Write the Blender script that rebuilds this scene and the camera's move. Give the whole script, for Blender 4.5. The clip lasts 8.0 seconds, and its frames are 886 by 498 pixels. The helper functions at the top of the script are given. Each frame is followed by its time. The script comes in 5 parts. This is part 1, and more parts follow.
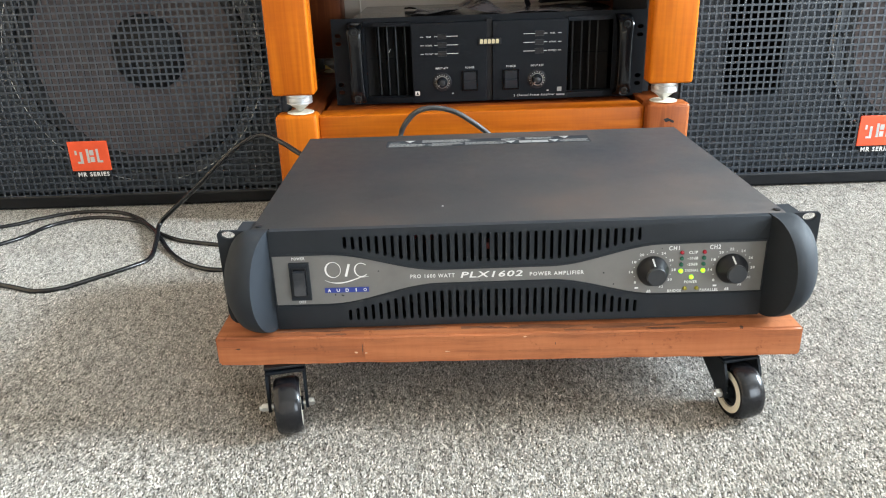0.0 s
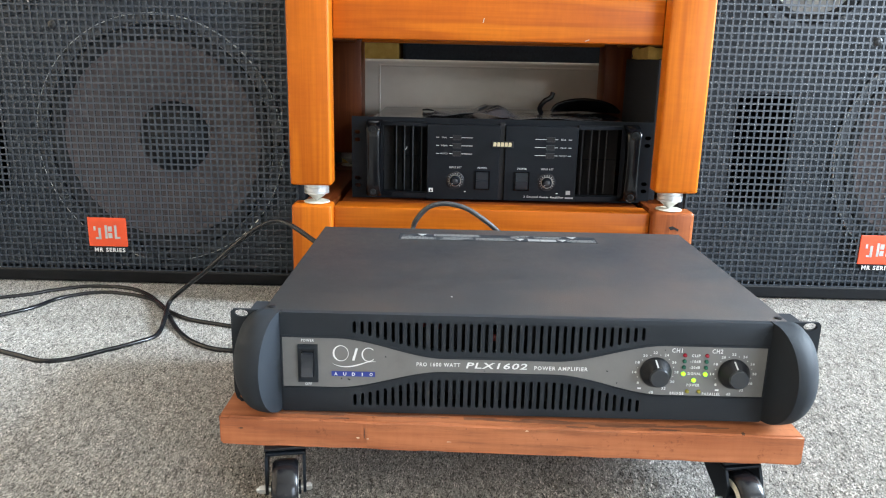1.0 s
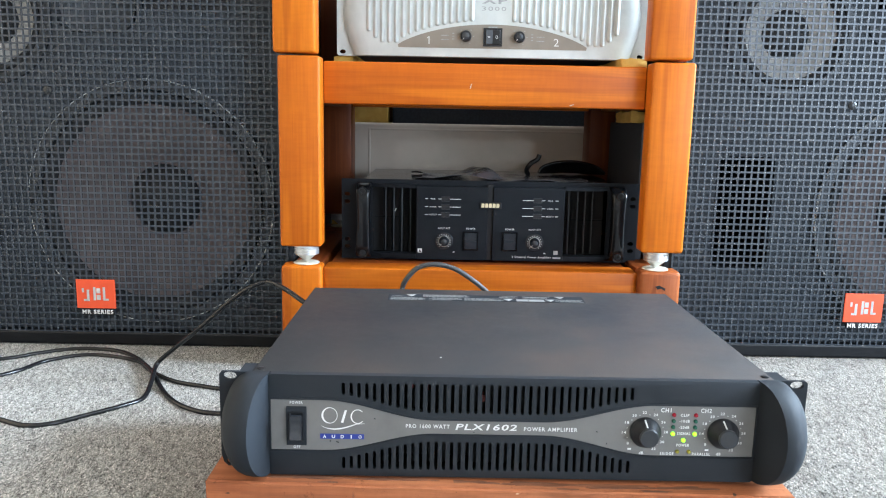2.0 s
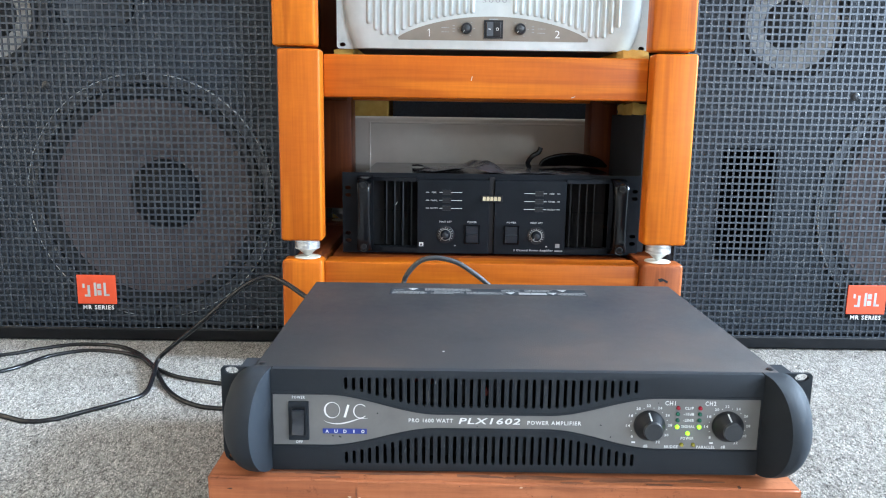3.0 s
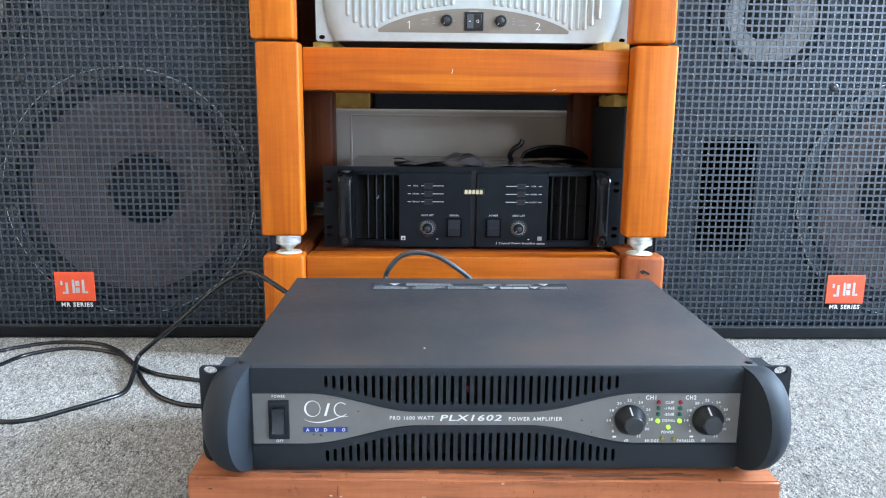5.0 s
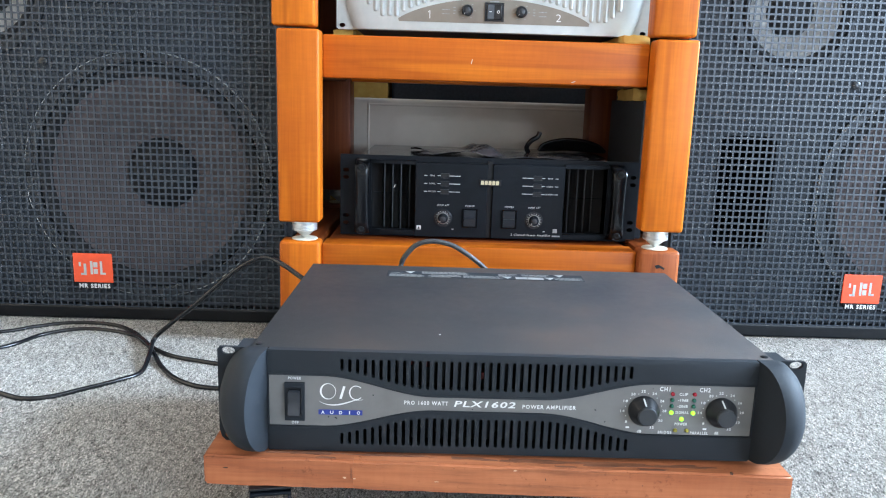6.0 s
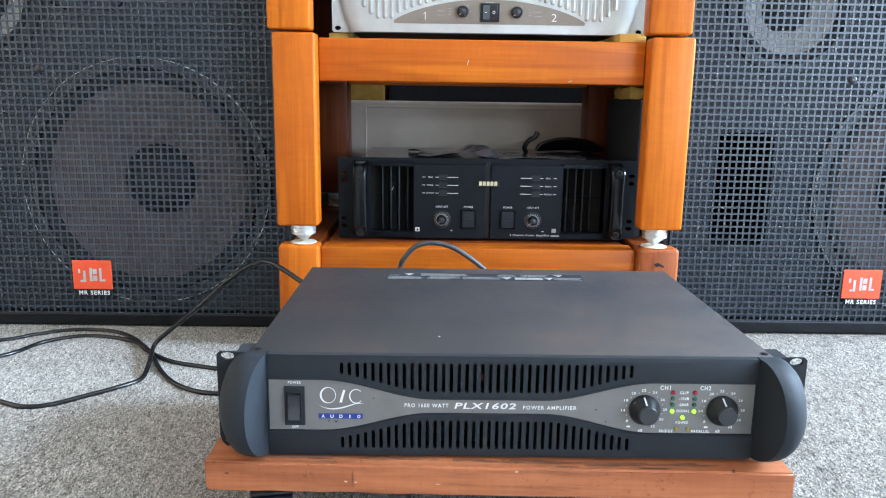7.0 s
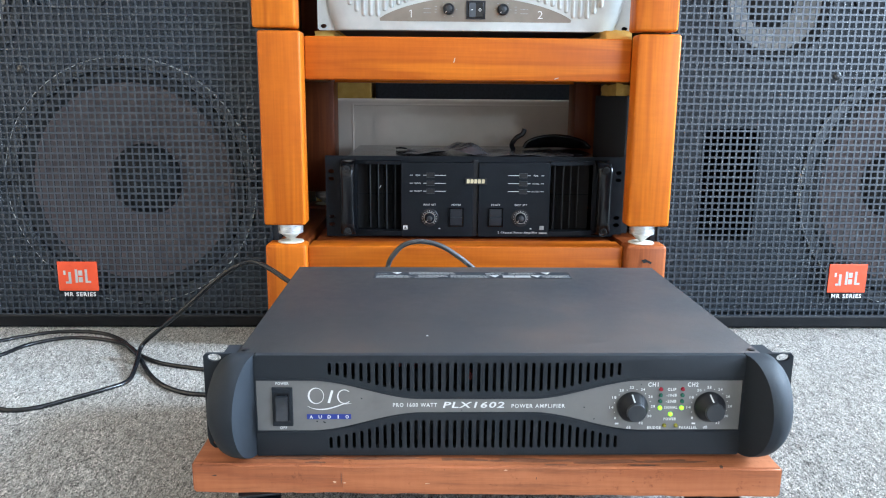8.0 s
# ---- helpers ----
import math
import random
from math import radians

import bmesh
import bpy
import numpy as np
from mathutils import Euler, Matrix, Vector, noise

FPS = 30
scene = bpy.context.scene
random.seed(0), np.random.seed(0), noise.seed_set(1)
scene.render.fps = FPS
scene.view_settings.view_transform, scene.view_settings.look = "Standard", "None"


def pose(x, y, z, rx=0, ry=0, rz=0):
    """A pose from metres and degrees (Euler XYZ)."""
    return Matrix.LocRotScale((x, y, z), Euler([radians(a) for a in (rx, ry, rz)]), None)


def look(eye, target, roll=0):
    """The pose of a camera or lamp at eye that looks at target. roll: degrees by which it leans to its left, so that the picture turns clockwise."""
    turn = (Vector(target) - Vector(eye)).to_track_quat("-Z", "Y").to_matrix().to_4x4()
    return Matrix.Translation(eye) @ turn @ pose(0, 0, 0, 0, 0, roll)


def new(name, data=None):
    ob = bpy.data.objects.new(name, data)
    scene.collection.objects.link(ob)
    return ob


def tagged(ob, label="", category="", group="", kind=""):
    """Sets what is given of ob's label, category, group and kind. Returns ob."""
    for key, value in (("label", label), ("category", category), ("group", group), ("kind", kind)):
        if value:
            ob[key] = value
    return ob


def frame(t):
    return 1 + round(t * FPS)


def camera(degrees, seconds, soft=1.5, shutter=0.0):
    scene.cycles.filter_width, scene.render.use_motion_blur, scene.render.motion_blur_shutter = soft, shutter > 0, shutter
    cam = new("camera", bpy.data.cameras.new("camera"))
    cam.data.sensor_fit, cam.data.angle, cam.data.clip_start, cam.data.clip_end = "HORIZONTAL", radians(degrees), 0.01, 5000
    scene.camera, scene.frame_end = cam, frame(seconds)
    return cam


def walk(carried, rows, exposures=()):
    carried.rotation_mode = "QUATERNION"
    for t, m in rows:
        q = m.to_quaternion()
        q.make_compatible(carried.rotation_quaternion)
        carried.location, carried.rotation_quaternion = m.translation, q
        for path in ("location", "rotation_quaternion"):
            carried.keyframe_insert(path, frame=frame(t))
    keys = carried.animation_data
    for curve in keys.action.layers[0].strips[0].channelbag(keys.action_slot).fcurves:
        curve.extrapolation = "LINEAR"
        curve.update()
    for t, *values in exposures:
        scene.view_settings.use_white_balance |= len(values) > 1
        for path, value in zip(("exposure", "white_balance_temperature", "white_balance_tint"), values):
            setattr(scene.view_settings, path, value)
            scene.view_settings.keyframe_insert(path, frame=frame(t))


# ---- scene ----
cam = camera(61.43, 8.0, soft=1.1)
PATH = [
    (0, pose(-0.0586, -0.5516, 0.3791, 67.891, 1.795, -0.506)),
    (0.5, pose(-0.0613, -0.5623, 0.3797, 71.696, 0.511, 0.279)),
    (1, pose(-0.0641, -0.5691, 0.3785, 75.400, -1.179, 0.721)),
    (1.5, pose(-0.0639, -0.5743, 0.3795, 78.510, -1.346, 0.182)),
    (2.8, pose(-0.0634, -0.5764, 0.3829, 80.437, -0.893, -0.350)),
    (3, pose(-0.0649, -0.5719, 0.3799, 79.527, -0.811, -0.138)),
    (3.5, pose(-0.0594, -0.5719, 0.3834, 79.034, -0.002, -0.712)),
    (4, pose(-0.0590, -0.5783, 0.3850, 81.330, 0.559, -1.364)),
    (4.5, pose(-0.0619, -0.5732, 0.3823, 80.660, 0.099, -1.513)),
    (4.7, pose(-0.0600, -0.5668, 0.3848, 79.448, -0.134, -1.576)),
    (6, pose(-0.0658, -0.5714, 0.3795, 78.275, -1.676, -0.225)),
    (6.5, pose(-0.0632, -0.5712, 0.3816, 78.375, -1.037, -0.093)),
    (7, pose(-0.0637, -0.5705, 0.3801, 78.353, -0.797, -0.370)),
    (7.5, pose(-0.0620, -0.5692, 0.3820, 78.152, -0.514, -0.877)),
    (8, pose(-0.0620, -0.5689, 0.3815, 78.133, -0.471, -1.285)),
]
walk(cam, PATH, exposures=[(0.0, 0.20, 6060, 8), (0.7, 0.25, 5850, 8), (1.5, 0.30, 5620, 8), (3.5, 0.33, 5230, 8), (4.5, 0.32, 5130, 8), (6.0, 0.30, 5260, 8), (8.0, 0.30, 5260, 8)])

# ---------------------------------------------------------------- light
world = bpy.data.worlds.new("daylight")
scene.world = world
world.use_nodes = True
wn = world.node_tree
bg = wn.nodes["Background"]
sky = wn.nodes.new("ShaderNodeTexSky")
sky.sky_type = "NISHITA"
sky.sun_disc = False
sky.sun_elevation = radians(38)
sky.sun_rotation = radians(110)
wn.links.new(sky.outputs["Color"], bg.inputs["Color"])
bg.inputs["Strength"].default_value = 0.10


def window_lamp(name, eye, target, w, h, watts, color):
    data = bpy.data.lights.new(name, "AREA")
    data.shape, data.size, data.size_y, data.energy, data.color = "RECTANGLE", w, h, watts, color
    ob = new(name, data)
    ob.matrix_world = look(eye, target)
    return ob


window_lamp("window_light", (5.02, 0.42, 2.50), (-0.4, 0.2, 0.1), 1.7, 1.75, 1010, (0.84, 0.94, 1.0))
window_lamp("window_light_far", (3.0, -3.22, 1.10), (0.5, 0.5, 0.4), 1.9, 1.9, 115, (0.88, 0.935, 0.98))


# ---------------------------------------------------------------- materials
def material(name, rough=0.5, metal=0.0, coat=0.0):
    m = bpy.data.materials.new(name)
    m.use_nodes = True
    b = m.node_tree.nodes["Principled BSDF"]
    b.inputs["Roughness"].default_value = rough
    b.inputs["Metallic"].default_value = metal
    b.inputs["Coat Weight"].default_value = coat
    return m, m.node_tree, b


def node(tree, kind, **values):
    n = tree.nodes.new(kind)
    for key, value in values.items():
        n.inputs[key].default_value = value
    return n


def noise_on(tree, coords, scale, detail=4.0, rough=0.55, stretch=None):
    n = node(tree, "ShaderNodeTexNoise", Scale=scale, Detail=detail, Roughness=rough)
    if stretch:
        mp = tree.nodes.new("ShaderNodeMapping")
        mp.inputs["Scale"].default_value = stretch
        tree.links.new(coords, mp.inputs["Vector"])
        coords = mp.outputs["Vector"]
    tree.links.new(coords, n.inputs["Vector"])
    return n


def ramp(tree, source, stops):
    r = tree.nodes.new("ShaderNodeValToRGB")
    els = r.color_ramp.elements
    while len(els) < len(stops):
        els.new(0.5)
    for el, (pos, col) in zip(els, stops):
        el.position, el.color = pos, (*col, 1)
    tree.links.new(source, r.inputs["Fac"])
    return r


def bump(tree, b, source, strength, dist):
    n = node(tree, "ShaderNodeBump", Strength=strength, Distance=dist)
    tree.links.new(source, n.inputs["Height"])
    tree.links.new(n.outputs["Normal"], b.inputs["Normal"])
    return n


def surface(name, dark, light, scale=40.0, rough=(0.4, 0.6), metal=0.0, coat=0.0, bumpy=0.0, dist=0.0005, stretch=None, fine=600.0, spec=0.5):
    """A paint, plastic or metal with wear at two scales."""
    m, t, b = material(name, rough[0], metal, coat)
    c = t.nodes.new("ShaderNodeTexCoord").outputs["Object"]
    b.inputs["Specular IOR Level"].default_value = spec
    n1 = noise_on(t, c, scale, 5.0, 0.6, stretch)
    n2 = noise_on(t, c, fine, 3.0, 0.6)
    r = ramp(t, n1.outputs["Fac"], [(0.3, dark), (0.7, light)])
    t.links.new(r.outputs["Color"], b.inputs["Base Color"])
    mr = node(t, "ShaderNodeMapRange")
    mr.inputs["To Min"].default_value, mr.inputs["To Max"].default_value = rough
    t.links.new(n1.outputs["Fac"], mr.inputs["Value"])
    t.links.new(mr.outputs["Result"], b.inputs["Roughness"])
    if bumpy:
        bump(t, b, n2.outputs["Fac"], bumpy, dist)
    return m


def wood(name, dark, mid, light, along, rough=0.44, coat=0.03, rings=26.0, dirt=None):
    """Stained timber with grain along one axis (0, 1 or 2)."""
    m, t, b = material(name, rough, 0.0, coat)
    b.inputs["Coat Roughness"].default_value = 0.18
    b.inputs["Specular IOR Level"].default_value = 0.20
    co = t.nodes.new("ShaderNodeTexCoord").outputs["Object"]
    info = t.nodes.new("ShaderNodeObjectInfo")
    sh = t.nodes.new("ShaderNodeVectorMath")
    sh.operation = "MULTIPLY_ADD"
    t.links.new(info.outputs["Random"], sh.inputs[0])
    sh.inputs[1].default_value = (3.1, 2.3, 4.7)
    t.links.new(co, sh.inputs[2])
    c = sh.outputs["Vector"]
    broad = [1.0, 1.0, 1.0]
    broad[along] = 0.07
    thin = [1.0, 1.0, 1.0]
    thin[along] = 0.03
    n1 = noise_on(t, c, rings, 3.0, 0.5, broad)
    n1.inputs["Distortion"].default_value = 0.6
    n2 = noise_on(t, c, 300.0, 3.0, 0.6, thin)
    n3 = noise_on(t, c, 7.0, 3.0, 0.5)
    r = ramp(t, n1.outputs["Fac"], [(0.32, mid), (0.44, tuple(0.5 * (p + q) for p, q in zip(dark, mid))), (0.51, light), (0.60, mid), (0.72, light)])
    g = ramp(t, n2.outputs["Fac"], [(0.35, (0.62, 0.52, 0.42)), (0.6, (1, 1, 1))])
    mx = t.nodes.new("ShaderNodeMix")
    mx.data_type, mx.blend_type = "RGBA", "MULTIPLY"
    mx.inputs["Factor"].default_value = 0.30
    t.links.new(r.outputs["Color"], mx.inputs["A"])
    t.links.new(g.outputs["Color"], mx.inputs["B"])
    last = mx.outputs["Result"]
    blotch = ramp(t, n3.outputs["Fac"], [(0.3, (0.84, 0.74, 0.62)), (0.65, (1, 1, 1))])
    m2 = t.nodes.new("ShaderNodeMix")
    m2.data_type, m2.blend_type = "RGBA", "MULTIPLY"
    m2.inputs["Factor"].default_value = 0.8
    t.links.new(last, m2.inputs["A"])
    t.links.new(blotch.outputs["Color"], m2.inputs["B"])
    last = m2.outputs["Result"]
    ripple = [0.16, 0.16, 0.16]
    ripple[along] = 1.0
    n6 = noise_on(t, c, 210.0, 3.0, 0.6, ripple)
    fig = ramp(t, n6.outputs["Fac"], [(0.36, (0.86, 0.83, 0.80)), (0.60, (1.05, 1.05, 1.05))])
    m5 = t.nodes.new("ShaderNodeMix")
    m5.data_type, m5.blend_type = "RGBA", "MULTIPLY"
    m5.inputs["Factor"].default_value = 0.28
    t.links.new(last, m5.inputs["A"])
    t.links.new(fig.outputs["Color"], m5.inputs["B"])
    last = m5.outputs["Result"]
    if dirt:
        n4 = noise_on(t, c, 120.0, 6.0, 0.75, broad)
        d = ramp(t, n4.outputs["Fac"], [(0.50, (0, 0, 0)), (0.68, (0.5, 0.5, 0.5))])
        m3 = t.nodes.new("ShaderNodeMix")
        m3.data_type = "RGBA"
        t.links.new(d.outputs["Color"], m3.inputs["Factor"])
        t.links.new(last, m3.inputs["A"])
        m3.inputs["B"].default_value = (*dirt, 1)
        last = m3.outputs["Result"]
        n5 = noise_on(t, co, 75.0, 8.0, 0.8)
        spots = ramp(t, n5.outputs["Fac"], [(0.30, (0.30, 0.24, 0.2)), (0.42, (1, 1, 1)), (0.62, (1, 1, 1)), (0.74, (1.35, 1.3, 1.25))])
        m4 = t.nodes.new("ShaderNodeMix")
        m4.data_type, m4.blend_type = "RGBA", "MULTIPLY"
        m4.inputs["Factor"].default_value = 0.85
        t.links.new(last, m4.inputs["A"])
        t.links.new(spots.outputs["Color"], m4.inputs["B"])
        last = m4.outputs["Result"]
    t.links.new(last, b.inputs["Base Color"])
    bump(t, b, n2.outputs["Fac"], 0.12, 0.0004)
    return m


def steel_material():
    """Black powder-coated sheet with brownish handling marks, fine grain and pale specks."""
    m, t, b = material("black_textured_steel", 0.58)
    b.inputs["Specular IOR Level"].default_value = 0.4
    c = t.nodes.new("ShaderNodeTexCoord").outputs["Object"]
    n1 = noise_on(t, c, 5.5, 4.0, 0.55)
    n2 = noise_on(t, c, 70.0, 5.0, 0.7)
    n3 = noise_on(t, c, 1100.0, 3.0, 0.6)
    n4 = noise_on(t, c, 420.0, 2.0, 0.5)
    r = ramp(t, n1.outputs["Fac"], [(0.34, (0.017, 0.019, 0.023)), (0.50, (0.027, 0.026, 0.027)), (0.66, (0.047, 0.036, 0.031))])
    g = ramp(t, n2.outputs["Fac"], [(0.30, (0.84, 0.84, 0.84)), (0.70, (1.13, 1.12, 1.11))])
    mx = t.nodes.new("ShaderNodeMix")
    mx.data_type, mx.blend_type = "RGBA", "MULTIPLY"
    mx.inputs["Factor"].default_value = 1.0
    t.links.new(r.outputs["Color"], mx.inputs["A"])
    t.links.new(g.outputs["Color"], mx.inputs["B"])
    dust = ramp(t, n4.outputs["Fac"], [(0.76, (0, 0, 0)), (0.80, (0.6, 0.6, 0.6))])
    m2 = t.nodes.new("ShaderNodeMix")
    m2.data_type = "RGBA"
    t.links.new(dust.outputs["Color"], m2.inputs["Factor"])
    t.links.new(mx.outputs["Result"], m2.inputs["A"])
    m2.inputs["B"].default_value = (0.20, 0.19, 0.18, 1)
    t.links.new(m2.outputs["Result"], b.inputs["Base Color"])
    mr = node(t, "ShaderNodeMapRange")
    mr.inputs["To Min"].default_value, mr.inputs["To Max"].default_value = 0.46, 0.70
    t.links.new(n2.outputs["Fac"], mr.inputs["Value"])
    t.links.new(mr.outputs["Result"], b.inputs["Roughness"])
    bump(t, b, n3.outputs["Fac"], 0.4, 0.0005)
    return m


def carpet_material():
    m, t, b = material("carpet", 0.95)
    b.inputs["Specular IOR Level"].default_value = 0.1
    b.inputs["Sheen Weight"].default_value = 0.15
    b.inputs["Sheen Roughness"].default_value = 0.5
    c = t.nodes.new("ShaderNodeTexCoord").outputs["Object"]
    warp = noise_on(t, c, 14.0, 2.0, 0.5)
    tilt = t.nodes.new("ShaderNodeVectorMath")
    tilt.operation = "MULTIPLY_ADD"
    t.links.new(warp.outputs["Color"], tilt.inputs[0])
    tilt.inputs[1].default_value = (0.02, 0.02, 0.0)
    t.links.new(c, tilt.inputs[2])
    mp = t.nodes.new("ShaderNodeMapping")
    mp.inputs["Rotation"].default_value = (0, 0, radians(-4))
    t.links.new(tilt.outputs["Vector"], mp.inputs["Vector"])
    n1 = noise_on(t, mp.outputs["Vector"], 520.0, 4.0, 0.72, (1.0, 0.45, 1.0))
    n2 = noise_on(t, c, 190.0, 4.0, 0.65, (1.0, 0.8, 1.0))
    n3 = noise_on(t, c, 3.0, 3.0, 0.5)
    add = t.nodes.new("ShaderNodeMath")
    add.operation = "MULTIPLY_ADD"
    t.links.new(n2.outputs["Fac"], add.inputs[0])
    add.inputs[1].default_value = 0.55
    t.links.new(n1.outputs["Fac"], add.inputs[2])
    r = ramp(t, add.outputs["Value"], [(0.60, (0.042, 0.039, 0.035)), (0.71, (0.190, 0.178, 0.160)), (0.80, (0.355, 0.334, 0.302)), (0.91, (0.64, 0.605, 0.55))])
    bl = ramp(t, n3.outputs["Fac"], [(0.3, (0.86, 0.85, 0.83)), (0.7, (1, 1, 1))])
    mx = t.nodes.new("ShaderNodeMix")
    mx.data_type, mx.blend_type = "RGBA", "MULTIPLY"
    mx.inputs["Factor"].default_value = 1.0
    t.links.new(r.outputs["Color"], mx.inputs["A"])
    t.links.new(bl.outputs["Color"], mx.inputs["B"])
    t.links.new(mx.outputs["Result"], b.inputs["Base Color"])
    bump(t, b, add.outputs["Value"], 0.9, 0.004)
    return m


def pile_material():
    """Heathered yarn: each loop has its own grey."""
    m, t, b = material("carpet_yarn", 0.95)
    b.inputs["Specular IOR Level"].default_value = 0.1
    b.inputs["Sheen Weight"].default_value = 0.15
    b.inputs["Sheen Roughness"].default_value = 0.5
    g = t.nodes.new("ShaderNodeNewGeometry")
    c = t.nodes.new("ShaderNodeTexCoord").outputs["Object"]
    r = ramp(t, g.outputs["Random Per Island"], [(0.0, (0.045, 0.040, 0.034)), (0.15, (0.215, 0.197, 0.172)), (0.50, (0.42, 0.388, 0.344)), (0.84, (0.60, 0.56, 0.50)), (1.0, (0.88, 0.82, 0.74))])
    mp = t.nodes.new("ShaderNodeMapping")
    mp.inputs["Rotation"].default_value = (0, 0, radians(-4))
    t.links.new(c, mp.inputs["Vector"])
    n = noise_on(t, mp.outputs["Vector"], 300.0, 3.0, 0.6, (1.0, 0.26, 1.0))
    bl = ramp(t, n.outputs["Fac"], [(0.33, (0.40, 0.385, 0.37)), (0.46, (0.88, 0.875, 0.87)), (0.60, (1.0, 1.0, 1.0)), (0.72, (1.16, 1.16, 1.16))])
    mx = t.nodes.new("ShaderNodeMix")
    mx.data_type, mx.blend_type = "RGBA", "MULTIPLY"
    mx.inputs["Factor"].default_value = 1.0
    t.links.new(r.outputs["Color"], mx.inputs["A"])
    t.links.new(bl.outputs["Color"], mx.inputs["B"])
    t.links.new(mx.outputs["Result"], b.inputs["Base Color"])
    return m


YARN = pile_material()
CARPET = carpet_material()
ORANGE_X = wood("orange_stained_timber_long", (0.40, 0.090, 0.0025), (0.53, 0.130, 0.0020), (0.61, 0.168, 0.0028), 0)
ORANGE_Z = wood("orange_stained_timber_upright", (0.41, 0.096, 0.0027), (0.54, 0.138, 0.0022), (0.61, 0.172, 0.0030), 2)
# ORANGE_X at about four fifths, for the low tier's front beam
LOW_ORANGE_X = wood("darker_orange_timber_long", (0.33, 0.074, 0.0025), (0.43, 0.106, 0.0022), (0.50, 0.136, 0.0030), 0)
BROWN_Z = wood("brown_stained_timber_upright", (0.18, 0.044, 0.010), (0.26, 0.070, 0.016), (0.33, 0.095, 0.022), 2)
# rack timber inside the tiers: reddish, with the shade there painted into the colour
SHADED_RED_Z = wood("shaded_reddish_timber_upright", (0.09, 0.021, 0.005), (0.14, 0.034, 0.007), (0.18, 0.048, 0.010), 2)
SHADED_RED_X = wood("shaded_reddish_shelf_timber", (0.11, 0.025, 0.005), (0.17, 0.040, 0.008), (0.22, 0.056, 0.011), 0)
SHADED_RED_Y = wood("shaded_reddish_side_timber", (0.11, 0.025, 0.005), (0.17, 0.040, 0.008), (0.22, 0.056, 0.011), 1)
PLANK = wood("reddish_plank", (0.29, 0.094, 0.038), (0.38, 0.137, 0.058), (0.45, 0.172, 0.076), 0, 0.55, 0.05, 18.0, (0.13, 0.05, 0.025))
STAIN = surface("brown_grime_on_wood", (0.085, 0.036, 0.020), (0.25, 0.095, 0.043), 120.0, (0.55, 0.75), 0.0, 0.0, 0.2, 0.0004, (0.25, 1.0, 1.0))
WORN = surface("pale_worn_wood", (0.50, 0.30, 0.18), (0.62, 0.42, 0.28), 200.0, (0.6, 0.8))
GRIME = surface("dark_wood_grime", (0.045, 0.020, 0.012), (0.10, 0.045, 0.025), 200.0, (0.6, 0.8))
STEEL_TOP = steel_material()
FRONT = surface("charcoal_plastic", (0.0130, 0.0158, 0.0198), (0.0172, 0.0203, 0.0252), 30.0, (0.62, 0.72), 0.0, 0.0, 0.15, 0.0003, None, 2200.0, 0.26)
FASCIA = surface("warm_grey_paint", (0.135, 0.130, 0.124), (0.16, 0.155, 0.148), 60.0, (0.38, 0.46), 0.0, 0.0, 0.05, 0.0002)
BLACK = surface("black_plastic", (0.007, 0.007, 0.0085), (0.012, 0.012, 0.014), 60.0, (0.38, 0.5), 0.0, 0.0, 0.08, 0.0003, None, 600.0, 0.35)
SATIN = surface("black_satin_metal", (0.0035, 0.0050, 0.0078), (0.0062, 0.0082, 0.0118), 40.0, (0.5, 0.6), 0.0, 0.0, 0.06, 0.0002, None, 900.0, 0.18)
KNOB_CAP = surface("charcoal_knob_cap", (0.020, 0.022, 0.026), (0.027, 0.029, 0.033), 60.0, (0.3, 0.4))
FIN = surface("blue_black_fin", (0.005, 0.007, 0.010), (0.008, 0.011, 0.015), 60.0, (0.35, 0.45))
SLATE = surface("slate_plastic_edge", (0.03, 0.033, 0.038), (0.04, 0.043, 0.049), 60.0, (0.35, 0.45))
GLOSSY = surface("black_gloss_metal", (0.008, 0.0085, 0.010), (0.013, 0.0135, 0.016), 20.0, (0.30, 0.38))
CASE_TOP = surface("black_gloss_enamel", (0.020, 0.020, 0.021), (0.045, 0.043, 0.042), 25.0, (0.08, 0.20), 0.0, 0.0, 0.05, 0.0003, None, 200.0)
HANDLE = surface("black_gloss_handle", (0.004, 0.0045, 0.0055), (0.007, 0.0075, 0.009), 40.0, (0.14, 0.22), 0.0, 0.0, 0.0, 0.0005, None, 600.0, 0.32)
DEEP = surface("dark_inside", (0.004, 0.004, 0.005), (0.008, 0.008, 0.009), 40.0, (0.7, 0.8))
RUBBER = surface("black_rubber", (0.006, 0.006, 0.0075), (0.011, 0.011, 0.013), 80.0, (0.18, 0.28), 0.0, 0.0, 0.0, 0.0005, None, 600.0, 0.4)
SLEEK_CABLE = surface("grey_black_cable_sheath", (0.030, 0.031, 0.033), (0.045, 0.046, 0.048), 60.0, (0.35, 0.45))
CABLE = surface("black_cable_sheath", (0.006, 0.006, 0.007), (0.010, 0.010, 0.011), 60.0, (0.2, 0.3), 0.0, 0.0, 0.0, 0.0005, None, 600.0, 0.42)
RAIL = surface("black_painted_rail", (0.004, 0.0045, 0.006), (0.008, 0.009, 0.011), 60.0, (0.3, 0.45), 0.0, 0.0, 0.1, 0.0003, None, 400.0, 0.3)
GRILLE = surface("black_painted_mesh", (0.025, 0.032, 0.044), (0.046, 0.055, 0.068), 25.0, (0.28, 0.4), 0.0, 0.0, 0.1, 0.0003)
CABINET = surface("black_carpet_covering", (0.014, 0.016, 0.020), (0.030, 0.033, 0.040), 220.0, (0.8, 0.95), 0.0, 0.0, 0.5, 0.001)
